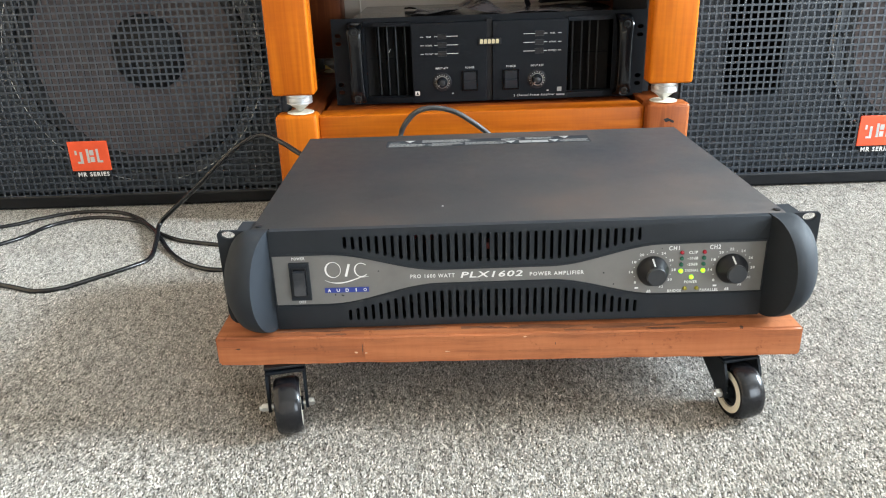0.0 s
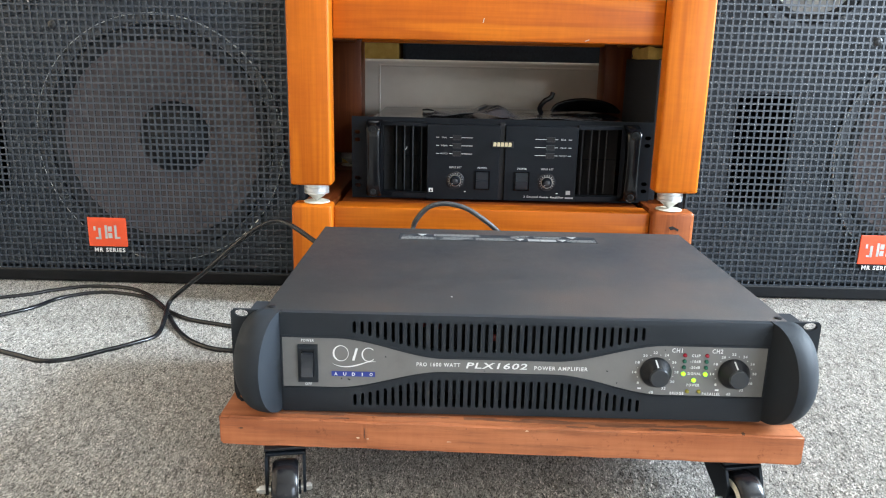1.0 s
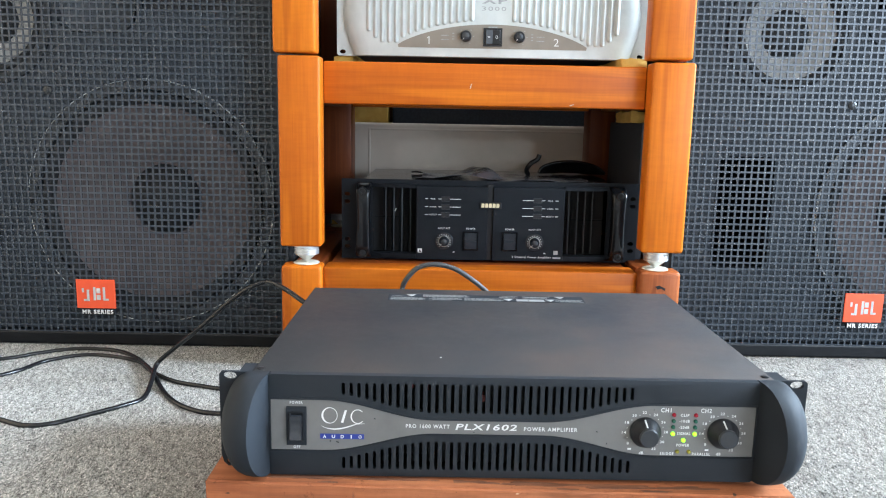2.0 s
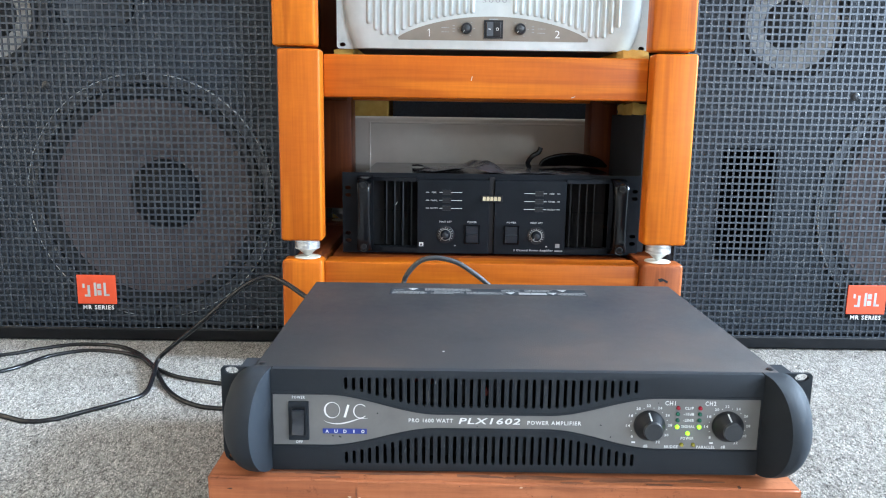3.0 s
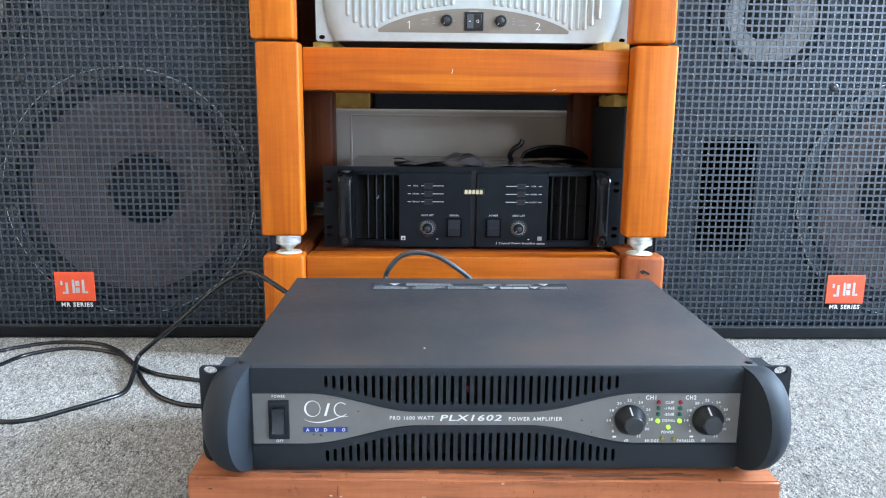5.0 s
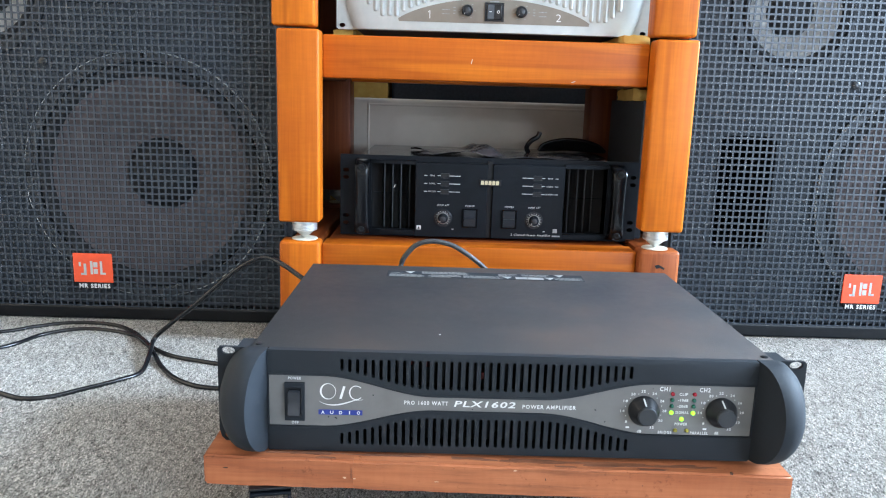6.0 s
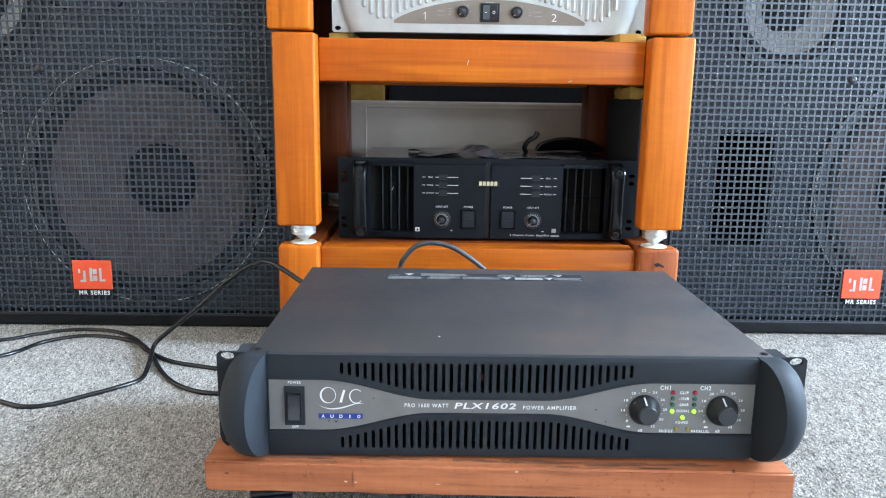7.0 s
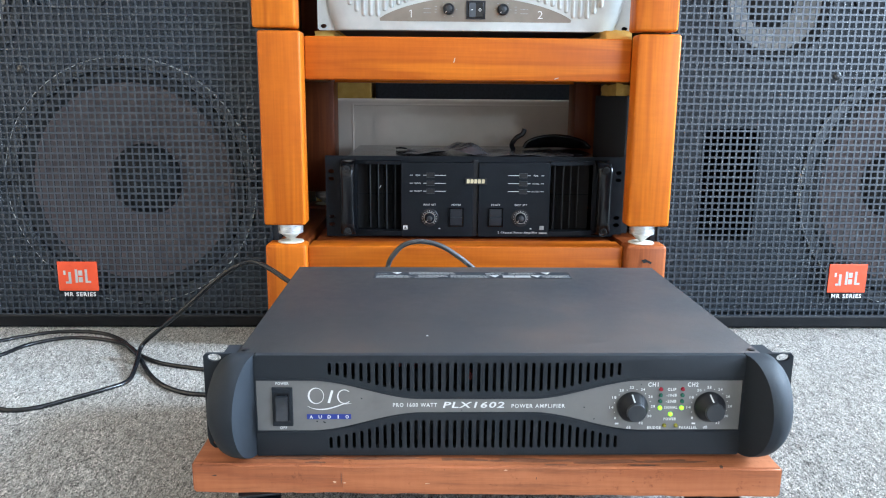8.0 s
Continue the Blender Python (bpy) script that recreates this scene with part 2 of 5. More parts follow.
BAFFLE = surface("dark_baffle", (0.031, 0.038, 0.047), (0.046, 0.054, 0.066), 30.0, (0.55, 0.7))
CONE = surface("grey_paper_cone", (0.122, 0.094, 0.090), (0.168, 0.134, 0.130), 35.0, (0.7, 0.85), 0.0, 0.0, 0.3, 0.0008, None, 260.0)
PALE_CONE = surface("pale_paper_cone", (0.42, 0.41, 0.40), (0.52, 0.51, 0.50), 35.0, (0.7, 0.85), 0.0, 0.0, 0.3, 0.0008, None, 260.0)
HORN = surface("grey_horn", (0.085, 0.092, 0.104), (0.115, 0.123, 0.137), 30.0, (0.45, 0.6))
DUST = surface("black_dust_cap", (0.006, 0.006, 0.007), (0.012, 0.012, 0.013), 40.0, (0.5, 0.6))
SURROUND = surface("dark_cloth_surround", (0.022, 0.022, 0.024), (0.035, 0.035, 0.037), 60.0, (0.6, 0.8))
INNER_HIGHLIGHT = surface("grey_lip_highlight", (0.16, 0.165, 0.175), (0.22, 0.225, 0.235), 80.0, (0.35, 0.45), 0.3)
SWITCH = surface("blue_grey_switch_plastic", (0.010, 0.013, 0.018), (0.015, 0.019, 0.025), 60.0, (0.42, 0.52), 0.0, 0.0, 0.0, 0.0005, None, 600.0, 0.4)
BASKET = surface("grey_cast_basket", (0.044, 0.047, 0.052), (0.066, 0.070, 0.077), 60.0, (0.35, 0.5), 0.3)
ALU = surface("satin_aluminium", (0.62, 0.62, 0.61), (0.74, 0.74, 0.73), 200.0, (0.32, 0.42), 0.8, 0.0, 0.1, 0.0003, (1, 1, 12))
OUTER_HIGHLIGHT = surface("pale_lip_highlight", (0.72, 0.73, 0.75), (0.82, 0.83, 0.84), 80.0, (0.22, 0.32), 0.3)
ZINC = surface("zinc_plated_steel", (0.55, 0.55, 0.53), (0.7, 0.7, 0.68), 90.0, (0.25, 0.4), 1.0)
SILVER = surface("silver_paint", (0.44, 0.46, 0.445), (0.51, 0.53, 0.51), 50.0, (0.46, 0.56), 0.1, 0.0, 0.06, 0.0002)
ROCKER = surface("glossy_black_rocker", (0.026, 0.028, 0.033), (0.034, 0.036, 0.042), 60.0, (0.20, 0.28), 0.0, 0.0, 0.0, 0.0005, None, 600.0, 0.5)
TAUPE = surface("taupe_panel", (0.185, 0.158, 0.122), (0.215, 0.185, 0.145), 60.0, (0.4, 0.5))
CREAM = surface("cream_wheel_hub", (0.62, 0.56, 0.45), (0.72, 0.66, 0.54), 90.0, (0.4, 0.5))
RED = surface("orange_red_badge", (0.72, 0.075, 0.018), (0.78, 0.09, 0.022), 60.0, (0.4, 0.5))
BLUE = surface("blue_badge", (0.015, 0.03, 0.22), (0.02, 0.04, 0.26), 90.0, (0.4, 0.5))
PALE = surface("pale_print", (0.44, 0.44, 0.43), (0.54, 0.54, 0.53), 90.0, (0.5, 0.6))
WHITE = surface("white_print", (0.68, 0.68, 0.67), (0.76, 0.76, 0.75), 90.0, (0.5, 0.6))
GREY_PRINT = surface("grey_print", (0.20, 0.20, 0.20), (0.36, 0.36, 0.35), 300.0, (0.5, 0.6))
LABEL_PRINT = surface("light_grey_print", (0.17, 0.17, 0.17), (0.26, 0.26, 0.25), 300.0, (0.5, 0.6))
GOLD = surface("pale_gold_print", (0.52, 0.45, 0.27), (0.62, 0.54, 0.34), 90.0, (0.4, 0.5))
YELLOW = surface("yellow_foam", (0.50, 0.30, 0.05), (0.62, 0.40, 0.09), 60.0, (0.8, 0.95), 0.0, 0.0, 0.5, 0.001)
PLASTER = surface("cream_plaster", (0.60, 0.56, 0.51), (0.68, 0.64, 0.585), 6.0, (0.8, 0.9), 0.0, 0.0, 0.2, 0.001)
WARM_BOUNCE_WALL = surface("tan_bounce_wall", (0.66, 0.50, 0.34), (0.74, 0.57, 0.40), 6.0, (0.8, 0.9), 0.0, 0.0, 0.2, 0.001)
LOW_BOUNCE_WALL = surface("brown_low_bounce_wall", (0.42, 0.37, 0.31), (0.48, 0.425, 0.36), 6.0, (0.8, 0.9), 0.0, 0.0, 0.2, 0.001)
BEIGE = surface("glossy_grey_beige_panel", (0.46, 0.405, 0.34), (0.60, 0.54, 0.465), 5.0, (0.10, 0.16), 0.0, 0.0, 0.04, 0.0006, None, 30.0)
FOIL = surface("crumpled_black_plastic_film", (0.03, 0.03, 0.034), (0.22, 0.215, 0.235), 9.0, (0.10, 0.2), 0.0, 0.0, 0.4, 0.002, None, 90.0)
DULL_RED = surface("dark_red_component", (0.20, 0.015, 0.012), (0.28, 0.02, 0.018), 90.0, (0.4, 0.5))


def lens_material(name, color, glow):
    m, t, b = material(name, 0.2)
    b.inputs["Base Color"].default_value = (*color, 1)
    if glow:
        b.inputs["Emission Color"].default_value = (*color, 1)
        b.inputs["Emission Strength"].default_value = glow
    return m


LED_LIT = lens_material("lit_green_led", (0.36, 0.85, 0.02), 1.3)
LED_RED = lens_material("unlit_red_led", (0.26, 0.008, 0.02), 0)
LED_GREEN = lens_material("unlit_green_led", (0.022, 0.10, 0.065), 0)
LED_YELLOW = lens_material("unlit_yellow_led", (0.26, 0.23, 0.03), 0)

# ---------------------------------------------------------------- building helpers
def thing(name, at, label, category, group="", kind=""):
    ob = new(name)
    ob.empty_display_size = 0.02
    ob.location = at
    return tagged(ob, label, category, group, kind)


def root_of(ob):
    while ob.parent:
        ob = ob.parent
    return ob


def part(name, bm, mat, parent=None, label="", smooth=False):
    """Links a bmesh in world coordinates as one mesh, under a thing or a part."""
    if parent:
        bmesh.ops.translate(bm, verts=bm.verts, vec=-root_of(parent).location)
    me = bpy.data.meshes.new(name)
    bmesh.ops.recalc_face_normals(bm, faces=bm.faces)
    if smooth:
        for f in bm.faces:
            f.smooth = True
        for e in bm.edges:
            if len(e.link_faces) == 2 and e.calc_face_angle(0) > radians(38):
                e.smooth = False
    bm.to_mesh(me)
    bm.free()
    me.materials.append(mat)
    ob = new(name, me)
    if parent:
        ob.parent = parent
    if label:
        tagged(ob, label)
    return ob


def bx(x0, x1, y0, y1, z0, z1, bevel=0.0, seg=2):
    bm = bmesh.new()
    bmesh.ops.create_cube(bm, size=1.0)
    bmesh.ops.scale(bm, verts=bm.verts, vec=(x1 - x0, y1 - y0, z1 - z0))
    bmesh.ops.translate(bm, verts=bm.verts, vec=((x0 + x1) / 2, (y0 + y1) / 2, (z0 + z1) / 2))
    if bevel:
        bmesh.ops.bevel(bm, geom=bm.edges, offset=bevel, segments=seg, profile=0.5, affect="EDGES")
    return bm


def merge(*bms):
    out = bms[0]
    for b in bms[1:]:
        me = bpy.data.meshes.new("tmp")
        b.to_mesh(me)
        out.from_mesh(me)
        bpy.data.meshes.remove(me)
        b.free()
    return out


def turn(bm, m):
    bmesh.ops.transform(bm, matrix=m, verts=bm.verts)
    return bm


def lathe(profile, seg=32, m=None):
    """Revolves (radius, height) pairs about z; open where the radius is not 0."""
    bm = bmesh.new()
    rings = []
    for r, h in profile:
        if r < 1e-7:
            rings.append([bm.verts.new((0, 0, h))])
        else:
            rings.append([bm.verts.new((r * math.cos(2 * math.pi * k / seg), r * math.sin(2 * math.pi * k / seg), h)) for k in range(seg)])
    for a, b in zip(rings, rings[1:]):
        for k in range(seg):
            q = [a[k % len(a)], a[(k + 1) % len(a)], b[(k + 1) % len(b)], b[k % len(b)]]
            q = list(dict.fromkeys(q))
            if len(q) > 2:
                bm.faces.new(q)
    return turn(bm, m) if m else bm


def facing(x, y, z, rz=0.0):
    """A pose whose local z points at the viewer (towards -y)."""
    return pose(x, y, z, 90, 0, rz)


def plate(outer, holes, y0, y1):
    """A flat plate in the xz plane, from y0 (front) to y1, with holes through it."""
    bm = bmesh.new()
    for loop in [outer, *holes]:
        vs = [bm.verts.new((x, y0, z)) for x, z in loop]
        for a, b in zip(vs, vs[1:] + vs[:1]):
            bm.edges.new((a, b))
    bmesh.ops.triangle_fill(bm, edges=bm.edges[:], use_beauty=True, use_dissolve=False)
    got = bmesh.ops.extrude_face_region(bm, geom=bm.faces[:])
    bmesh.ops.translate(bm, verts=[v for v in got["geom"] if isinstance(v, bmesh.types.BMVert)], vec=(0, y1 - y0, 0))
    return bm


def slot(cx, z0, z1, w, n=4):
    """A vertical slot with round ends, as a loop."""
    r = w / 2
    top = [(cx + r * math.cos(a), z1 - r + r * math.sin(a)) for a in [math.pi * k / n for k in range(n + 1)]]
    low = [(cx - r * math.cos(a), z0 + r - r * math.sin(a)) for a in [math.pi * k / n for k in range(n + 1)]]
    return top + low


def rounded(x0, x1, z0, z1, r, n=4):
    """An upright rectangle with round corners, as a loop."""
    out = []
    for cx, cz, a0 in ((x1 - r, z1 - r, 0), (x0 + r, z1 - r, 90), (x0 + r, z0 + r, 180), (x1 - r, z0 + r, 270)):
        out += [(cx + r * math.cos(radians(a0 + 90 * k / n)), cz + r * math.sin(radians(a0 + 90 * k / n))) for k in range(n + 1)]
    return out


def oval(cx, cz, rx, rz, n=24):
    return [(cx + rx * math.cos(2 * math.pi * k / n), cz + rz * math.sin(2 * math.pi * k / n)) for k in range(n)]


def tube(points, r, seg=10, cyc=False):
    """A round cable through points, smoothed."""
    pts = [Vector(p) for p in points]
    fine = []
    n = len(pts)
    last = n if cyc else n - 1
    for i in range(last):
        p0, p1 = pts[(i - 1) % n] if (i or cyc) else pts[0], pts[i]
        p2 = pts[(i + 1) % n]
        p3 = pts[(i + 2) % n] if (i + 2 < n or cyc) else p2
        for k in range(8):
            t = k / 8
            fine.append(0.5 * ((2 * p1) + (p2 - p0) * t + (2 * p0 - 5 * p1 + 4 * p2 - p3) * t * t + (3 * p1 - p0 - 3 * p2 + p3) * t ** 3))
    if not cyc:
        fine.append(pts[-1])
    bm = bmesh.new()
    rings = []
    for i, p in enumerate(fine):
        a, b = fine[max(i - 1, 0)], fine[min(i + 1, len(fine) - 1)]
        d = (b - a).normalized()
        u = d.cross(Vector((0.13, 0.21, 0.97))).normalized()
        v = d.cross(u)
        rings.append([bm.verts.new(p + r * (u * math.cos(2 * math.pi * k / seg) + v * math.sin(2 * math.pi * k / seg))) for k in range(seg)])
    for a, b in zip(rings, rings[1:]):
        for k in range(seg):
            bm.faces.new((a[k], a[(k + 1) % seg], b[(k + 1) % seg], b[k]))
    for ring in (rings[0], rings[-1]):
        bm.faces.new(ring)
    return bm


def lettering(text, cx, cz, w, h, y, mat, parent, depth=0.00025, slant=0.0, name="lettering", bold=0.0, space=1.22):
    """Printed words in the xz plane, fitted to a width and a height."""
    cu = bpy.data.curves.new("words", "FONT")
    cu.space_character = space
    cu.body, cu.size, cu.extrude, cu.resolution_u, cu.offset = text, 1.0, 0.01, 2, bold
    ob = bpy.data.objects.new("words", cu)
    scene.collection.objects.link(ob)
    me = bpy.data.meshes.new_from_object(ob.evaluated_get(bpy.context.evaluated_depsgraph_get()))
    bpy.data.objects.remove(ob)
    bm = bmesh.new()
    bm.from_mesh(me)
    bpy.data.meshes.remove(me)
    xs, ys = [v.co.x for v in bm.verts], [v.co.y for v in bm.verts]
    x0, x1, y0, y1 = min(xs), max(xs), min(ys), max(ys)
    for v in bm.verts:
        u, q = (v.co.x - x0) / (x1 - x0) - 0.5, (v.co.y - y0) / (y1 - y0) - 0.5
        v.co = Vector((cx + u * w + slant * q * h, y + (-depth if v.co.z > 0 else 0.0), cz + q * h))
    return part(name, bm, mat, parent)


def bars(rects, y, mat, parent, name="print", depth=0.0002):
    """Small printed bars: (cx, cz, w, h)."""
    return part(name, merge(*[bx(cx - w / 2, cx + w / 2, y - depth, y, cz - h / 2, cz + h / 2) for cx, cz, w, h in rects]), mat, parent)


# ---------------------------------------------------------------- the room
XW, XE, YS, YN, ZC = -2.6, 5.1, -3.3, 1.45, 3.6


def structure(name, bm, mat, label, category):
    return tagged(part(name, bm, mat), label, category, kind="structure")


structure("floor", bx(XW, XE, YS, YN, -0.12, 0.0), CARPET, "heathered grey loop-pile carpet with dark flecks", "carpet")


def carpet_pile():
    """Short yarn loops over the stretch of carpet around the trolley."""
    rng = np.random.default_rng(7)
    step = 0.00145
    ys = np.arange(-0.36, 0.615, step)
    pts = []
    for y in ys:
        half = 0.36 + 0.62 * (y + 0.32)
        xs = np.arange(-0.03 - half, -0.03 + half, step)
        if y > 0.15:
            xs = xs[np.abs(xs + 0.01) > 0.19]
        pts.append(np.stack([xs, np.full_like(xs, y)], 1))
    p = np.concatenate(pts)
    n = len(p)
    p = p + rng.uniform(-0.0010, 0.0010, (n, 2))
    a = rng.normal(1.50, 0.42, n)
    ln, wd, ht = rng.uniform(0.0009, 0.0022, n), rng.uniform(0.00045, 0.0008, n), rng.uniform(0.0005, 0.0009, n)
    z = rng.uniform(0.0007, 0.0016, n)
    dx, dy = np.cos(a), np.sin(a)
    dip = rng.uniform(-0.0009, 0.0009, n)
    v = np.empty((n, 5, 3))
    for k, (l, w, h) in enumerate(((1, 0, 0), (-1, 0, 0), (0, 1, 0), (0, -1, 0), (0, 0, 1))):
        v[:, k, 0] = p[:, 0] + dx * ln * l - dy * wd * w
        v[:, k, 1] = p[:, 1] + dy * ln * l + dx * wd * w
        v[:, k, 2] = z + ht * h + dip * l
    f = np.array([(0, 2, 4), (2, 1, 4), (1, 3, 4), (3, 0, 4)])
    faces = (np.arange(n)[:, None, None] * 5 + f[None]).reshape(-1)
    me = bpy.data.meshes.new("carpet_pile")
    me.vertices.add(n * 5)
    me.vertices.foreach_set("co", v.reshape(-1))
    me.loops.add(len(faces))
    me.loops.foreach_set("vertex_index", faces.astype(np.int32))
    me.polygons.add(len(faces) // 3)
    me.polygons.foreach_set("loop_start", np.arange(0, len(faces), 3, dtype=np.int32))
    me.update(calc_edges=True)
    me.materials.append(YARN)
    tagged(new("carpet_pile", me), "short heathered grey yarn loops of the carpet", "carpet", kind="stuff")


carpet_pile()
structure("ceiling", bx(XW, XE, YS, YN, ZC, ZC + 0.1), PLASTER, "plain cream plaster ceiling", "ceiling")
structure("wall_north", bx(XW - 0.15, XE + 0.15, YN, YN + 0.15, 0, ZC), PLASTER, "plain cream plaster wall behind the rack", "wall")
# unseen wall; its tan is chosen to warm the carpet on the left
structure("wall_west", bx(XW - 0.15, XW, YS, YN, 0, ZC), WARM_BOUNCE_WALL, "unseen plain wall, tan to throw warm bounce light", "wall")


def wall_with_openings(name, axis, at, lo, hi, openings, z0, z1, label, mat=PLASTER):
    """A wall 0.15 m thick with window openings through it."""
    cells, here = [], lo
    for o0, o1 in openings:
        cells += [(here, o0, 0, ZC), (o0, o1, 0, z0), (o0, o1, z1, ZC)]
        here = o1
    cells.append((here, hi, 0, ZC))
    if axis == "x":
        bm = merge(*[bx(at, at + 0.15, a, b, c, d) for a, b, c, d in cells])
    else:
        bm = merge(*[bx(a, b, at - 0.15, at, c, d) for a, b, c, d in cells])
    return structure(name, bm, mat, label, "wall")


wall_with_openings("wall_east", "x", XE, YS, YN, [(-0.48, 1.32)], 1.46, 3.42, "plain cream plaster wall with a window opening")
# unseen south wall, kept brown so less fill reaches the loudspeaker fronts
wall_with_openings("wall_south", "y", YS, XW - 0.15, XE + 0.15, [(2.0, 4.0)], 0.12, 2.10, "unseen plain wall with a window opening, brown to cut bounce light", LOW_BOUNCE_WALL)


# ---------------------------------------------------------------- loudspeakers
def loudspeaker(cx, y, x0, x1, mx, bx0, label):
    """A wide cabinet behind a square-hole steel grille: woofer, midrange, horn and port. cx, mx: the axes of woofer and midrange; bx0: the badge's edge; y is the grille's front."""
    top, px0, px1 = 0.98, mx - 0.100, mx - 0.006
    sp = thing("loudspeaker", (cx, y + 0.2, 0), label, "loudspeaker", "pair of loudspeakers beside the rack")
    yb = y + 0.030
    shell = merge(bx(x0, x1, y + 0.004, y + 0.42, 0.0, 0.020, 0.004), bx(x0, x1, y + 0.004, y + 0.42, top - 0.02, top, 0.004),
                  bx(x0, x0 + 0.018, y + 0.004, y + 0.42, 0.0205, top - 0.0205, 0.004), bx(x1 - 0.018, x1, y + 0.004, y + 0.42, 0.0205, top - 0.0205, 0.004),
                  bx(x0 + 0.0185, x1 - 0.0185, y + 0.40, y + 0.418, 0.0205, top - 0.0205))
    part("cabinet", shell, CABINET, sp)
    # baffle with real openings
    wz, mz, hx, hz, hw, hh = 0.2345, 0.522, cx - 0.077, 0.580, 0.064, 0.078
    holes = [oval(cx, wz, 0.178, 0.178, 48), oval(mx, mz, 0.088, 0.088, 36),
             rounded(px0, px1, 0.145, 0.328, 0.012),
             rounded(hx - hw, hx + hw, hz - hh, hz + hh, 0.030), rounded(cx - 0.004, cx + 0.135, 0.536, 0.640, 0.008)]
    part("baffle", plate([(x0 + 0.0185, 0.0205), (x1 - 0.0185, 0.0205), (x1 - 0.0185, top - 0.0205), (x0 + 0.0185, top - 0.0205)], holes, yb, yb + 0.018), BAFFLE, sp)
    part("port", merge(bx(px0 - 0.010, px0 - 0.001, yb + 0.0185, yb + 0.15, 0.136, 0.337), bx(px1 + 0.001, px1 + 0.010, yb + 0.0185, yb + 0.15, 0.136, 0.337),
                       bx(px0 - 0.0005, px1 + 0.0005, yb + 0.0185, yb + 0.15, 0.136, 0.144), bx(px0 - 0.0005, px1 + 0.0005, yb + 0.0185, yb + 0.15, 0.329, 0.337)), DEEP, sp)
    part("upper_vent", bx(cx - 0.008, cx + 0.139, yb + 0.0190, yb + 0.0215, 0.530, 0.646), SURROUND, sp, "dark upper vent")
    # woofer
    m = facing(cx, yb, wz)
    wf = part("woofer", lathe([(0.1805, 0.0), (0.1810, 0.0065), (0.1838, 0.0100), (0.1962, 0.0100), (0.1978, 0.0075), (0.1980, 0.0005)], 72, m), BASKET, sp, "15-inch woofer with a grey cast frame", True)
    part("surround", lathe([(0.1803, 0.001), (0.176, 0.006), (0.169, 0.007), (0.163, 0.004), (0.1585, -0.004)], 64, m), SURROUND, wf, "", True)
    part("cone", lathe([(0.1595, -0.003), (0.138, -0.013), (0.112, -0.027), (0.085, -0.042), (0.058, -0.058)], 64, m), CONE, wf, "grey paper cone", True)
    part("dust_cap", lathe([(0.060, -0.057), (0.056, -0.049), (0.045, -0.041), (0.028, -0.035), (0.0, -0.032)], 48, m), DUST, wf, "black domed dust cap", True)
    # both lips are paler than the frame: edge highlights put into their colour
    part("outer_lip", lathe([(0.1965, 0.0101), (0.1973, 0.0104), (0.1984, 0.0088), (0.1985, 0.0072)], 72, m), OUTER_HIGHLIGHT, wf, "outer lip of the frame with its highlight in a pale colour", True)
    part("inner_lip", lathe([(0.1832, 0.0101), (0.1826, 0.0103), (0.1816, 0.0090), (0.1809, 0.0070)], 72, m), INNER_HIGHLIGHT, wf, "inner lip of the frame with its fainter highlight in a grey colour", True)
    bolt = [lathe([(0.0045, 0.0), (0.0045, 0.003), (0.003, 0.004), (0.0, 0.004)], 10, facing(cx + 0.1900 * math.cos(a), yb - 0.0100, wz + 0.1900 * math.sin(a))) for a in [math.pi * (0.5 + k / 4) for k in range(8)]]
    for b in bolt:
        part("bolt", b, BLACK, wf)
    # midrange
    m = facing(mx, yb, mz)
    md = part("midrange_driver", lathe([(0.086, 0.0), (0.087, 0.005), (0.095, 0.006), (0.102, 0.004), (0.103, 0.0005)], 48, m), BASKET, sp, "", True)
    part("surround", lathe([(0.086, 0.001), (0.082, 0.005), (0.076, 0.004), (0.072, -0.003)], 48, m), SURROUND, md, "", True)
    part("cone", lathe([(0.0740, -0.002), (0.064, -0.008), (0.050, -0.016), (0.037, -0.024)], 48, m), PALE_CONE, md, "light grey paper cone", True)
    part("dust_cap", lathe([(0.0385, -0.0235), (0.033, -0.018), (0.018, -0.014), (0.0, -0.013)], 36, m), DUST, md, "", True)
    # horn
    bm = bmesh.new()
    rings = []
    for k in range(7):
        t = k / 6
        w, h, d = hw * (1 - t) ** 1.3 + 0.012, hh * (1 - t) ** 0.9 + 0.012, t * 0.07
        if k == 0:
            w, h = hw - 0.0005, hh - 0.0005
        rings.append([bm.verts.new((hx + w * math.copysign(abs(math.cos(a)) ** 0.5, math.cos(a)), yb + 0.001 + d, hz + h * math.copysign(abs(math.sin(a)) ** 0.5, math.sin(a)))) for a in [2 * math.pi * (j + 0.5) / 32 for j in range(32)]])
    for a, b in zip(rings, rings[1:]):
        for k in range(32):
            bm.faces.new((a[k], a[(k + 1) % 32], b[(k + 1) % 32], b[k]))
    part("horn", bm, HORN, sp, "", True)
    # grille: flat steel with square holes
    pitch, bar = 0.0104, 0.0029
    gx0, gx1, gz0, gz1 = x0 + 0.012, x1 - 0.012, 0.024, top - 0.02
    nx, nz = int((gx1 - gx0) / pitch), int((gz1 - gz0) / pitch)
    vs, fs = [], []

    def rod(a0, a1, b0, b1, c0, c1):
        k = len(vs)
        vs.extend([(a0, b0, c0), (a1, b0, c0), (a1, b1, c0), (a0, b1, c0), (a0, b0, c1), (a1, b0, c1), (a1, b1, c1), (a0, b1, c1)])
        fs.extend([(k, k + 1, k + 5, k + 4), (k + 1, k + 2, k + 6, k + 5), (k + 2, k + 3, k + 7, k + 6), (k + 3, k, k + 4, k + 7)])
        fs.extend([(k, k + 3, k + 2, k + 1), (k + 4, k + 5, k + 6, k + 7)])

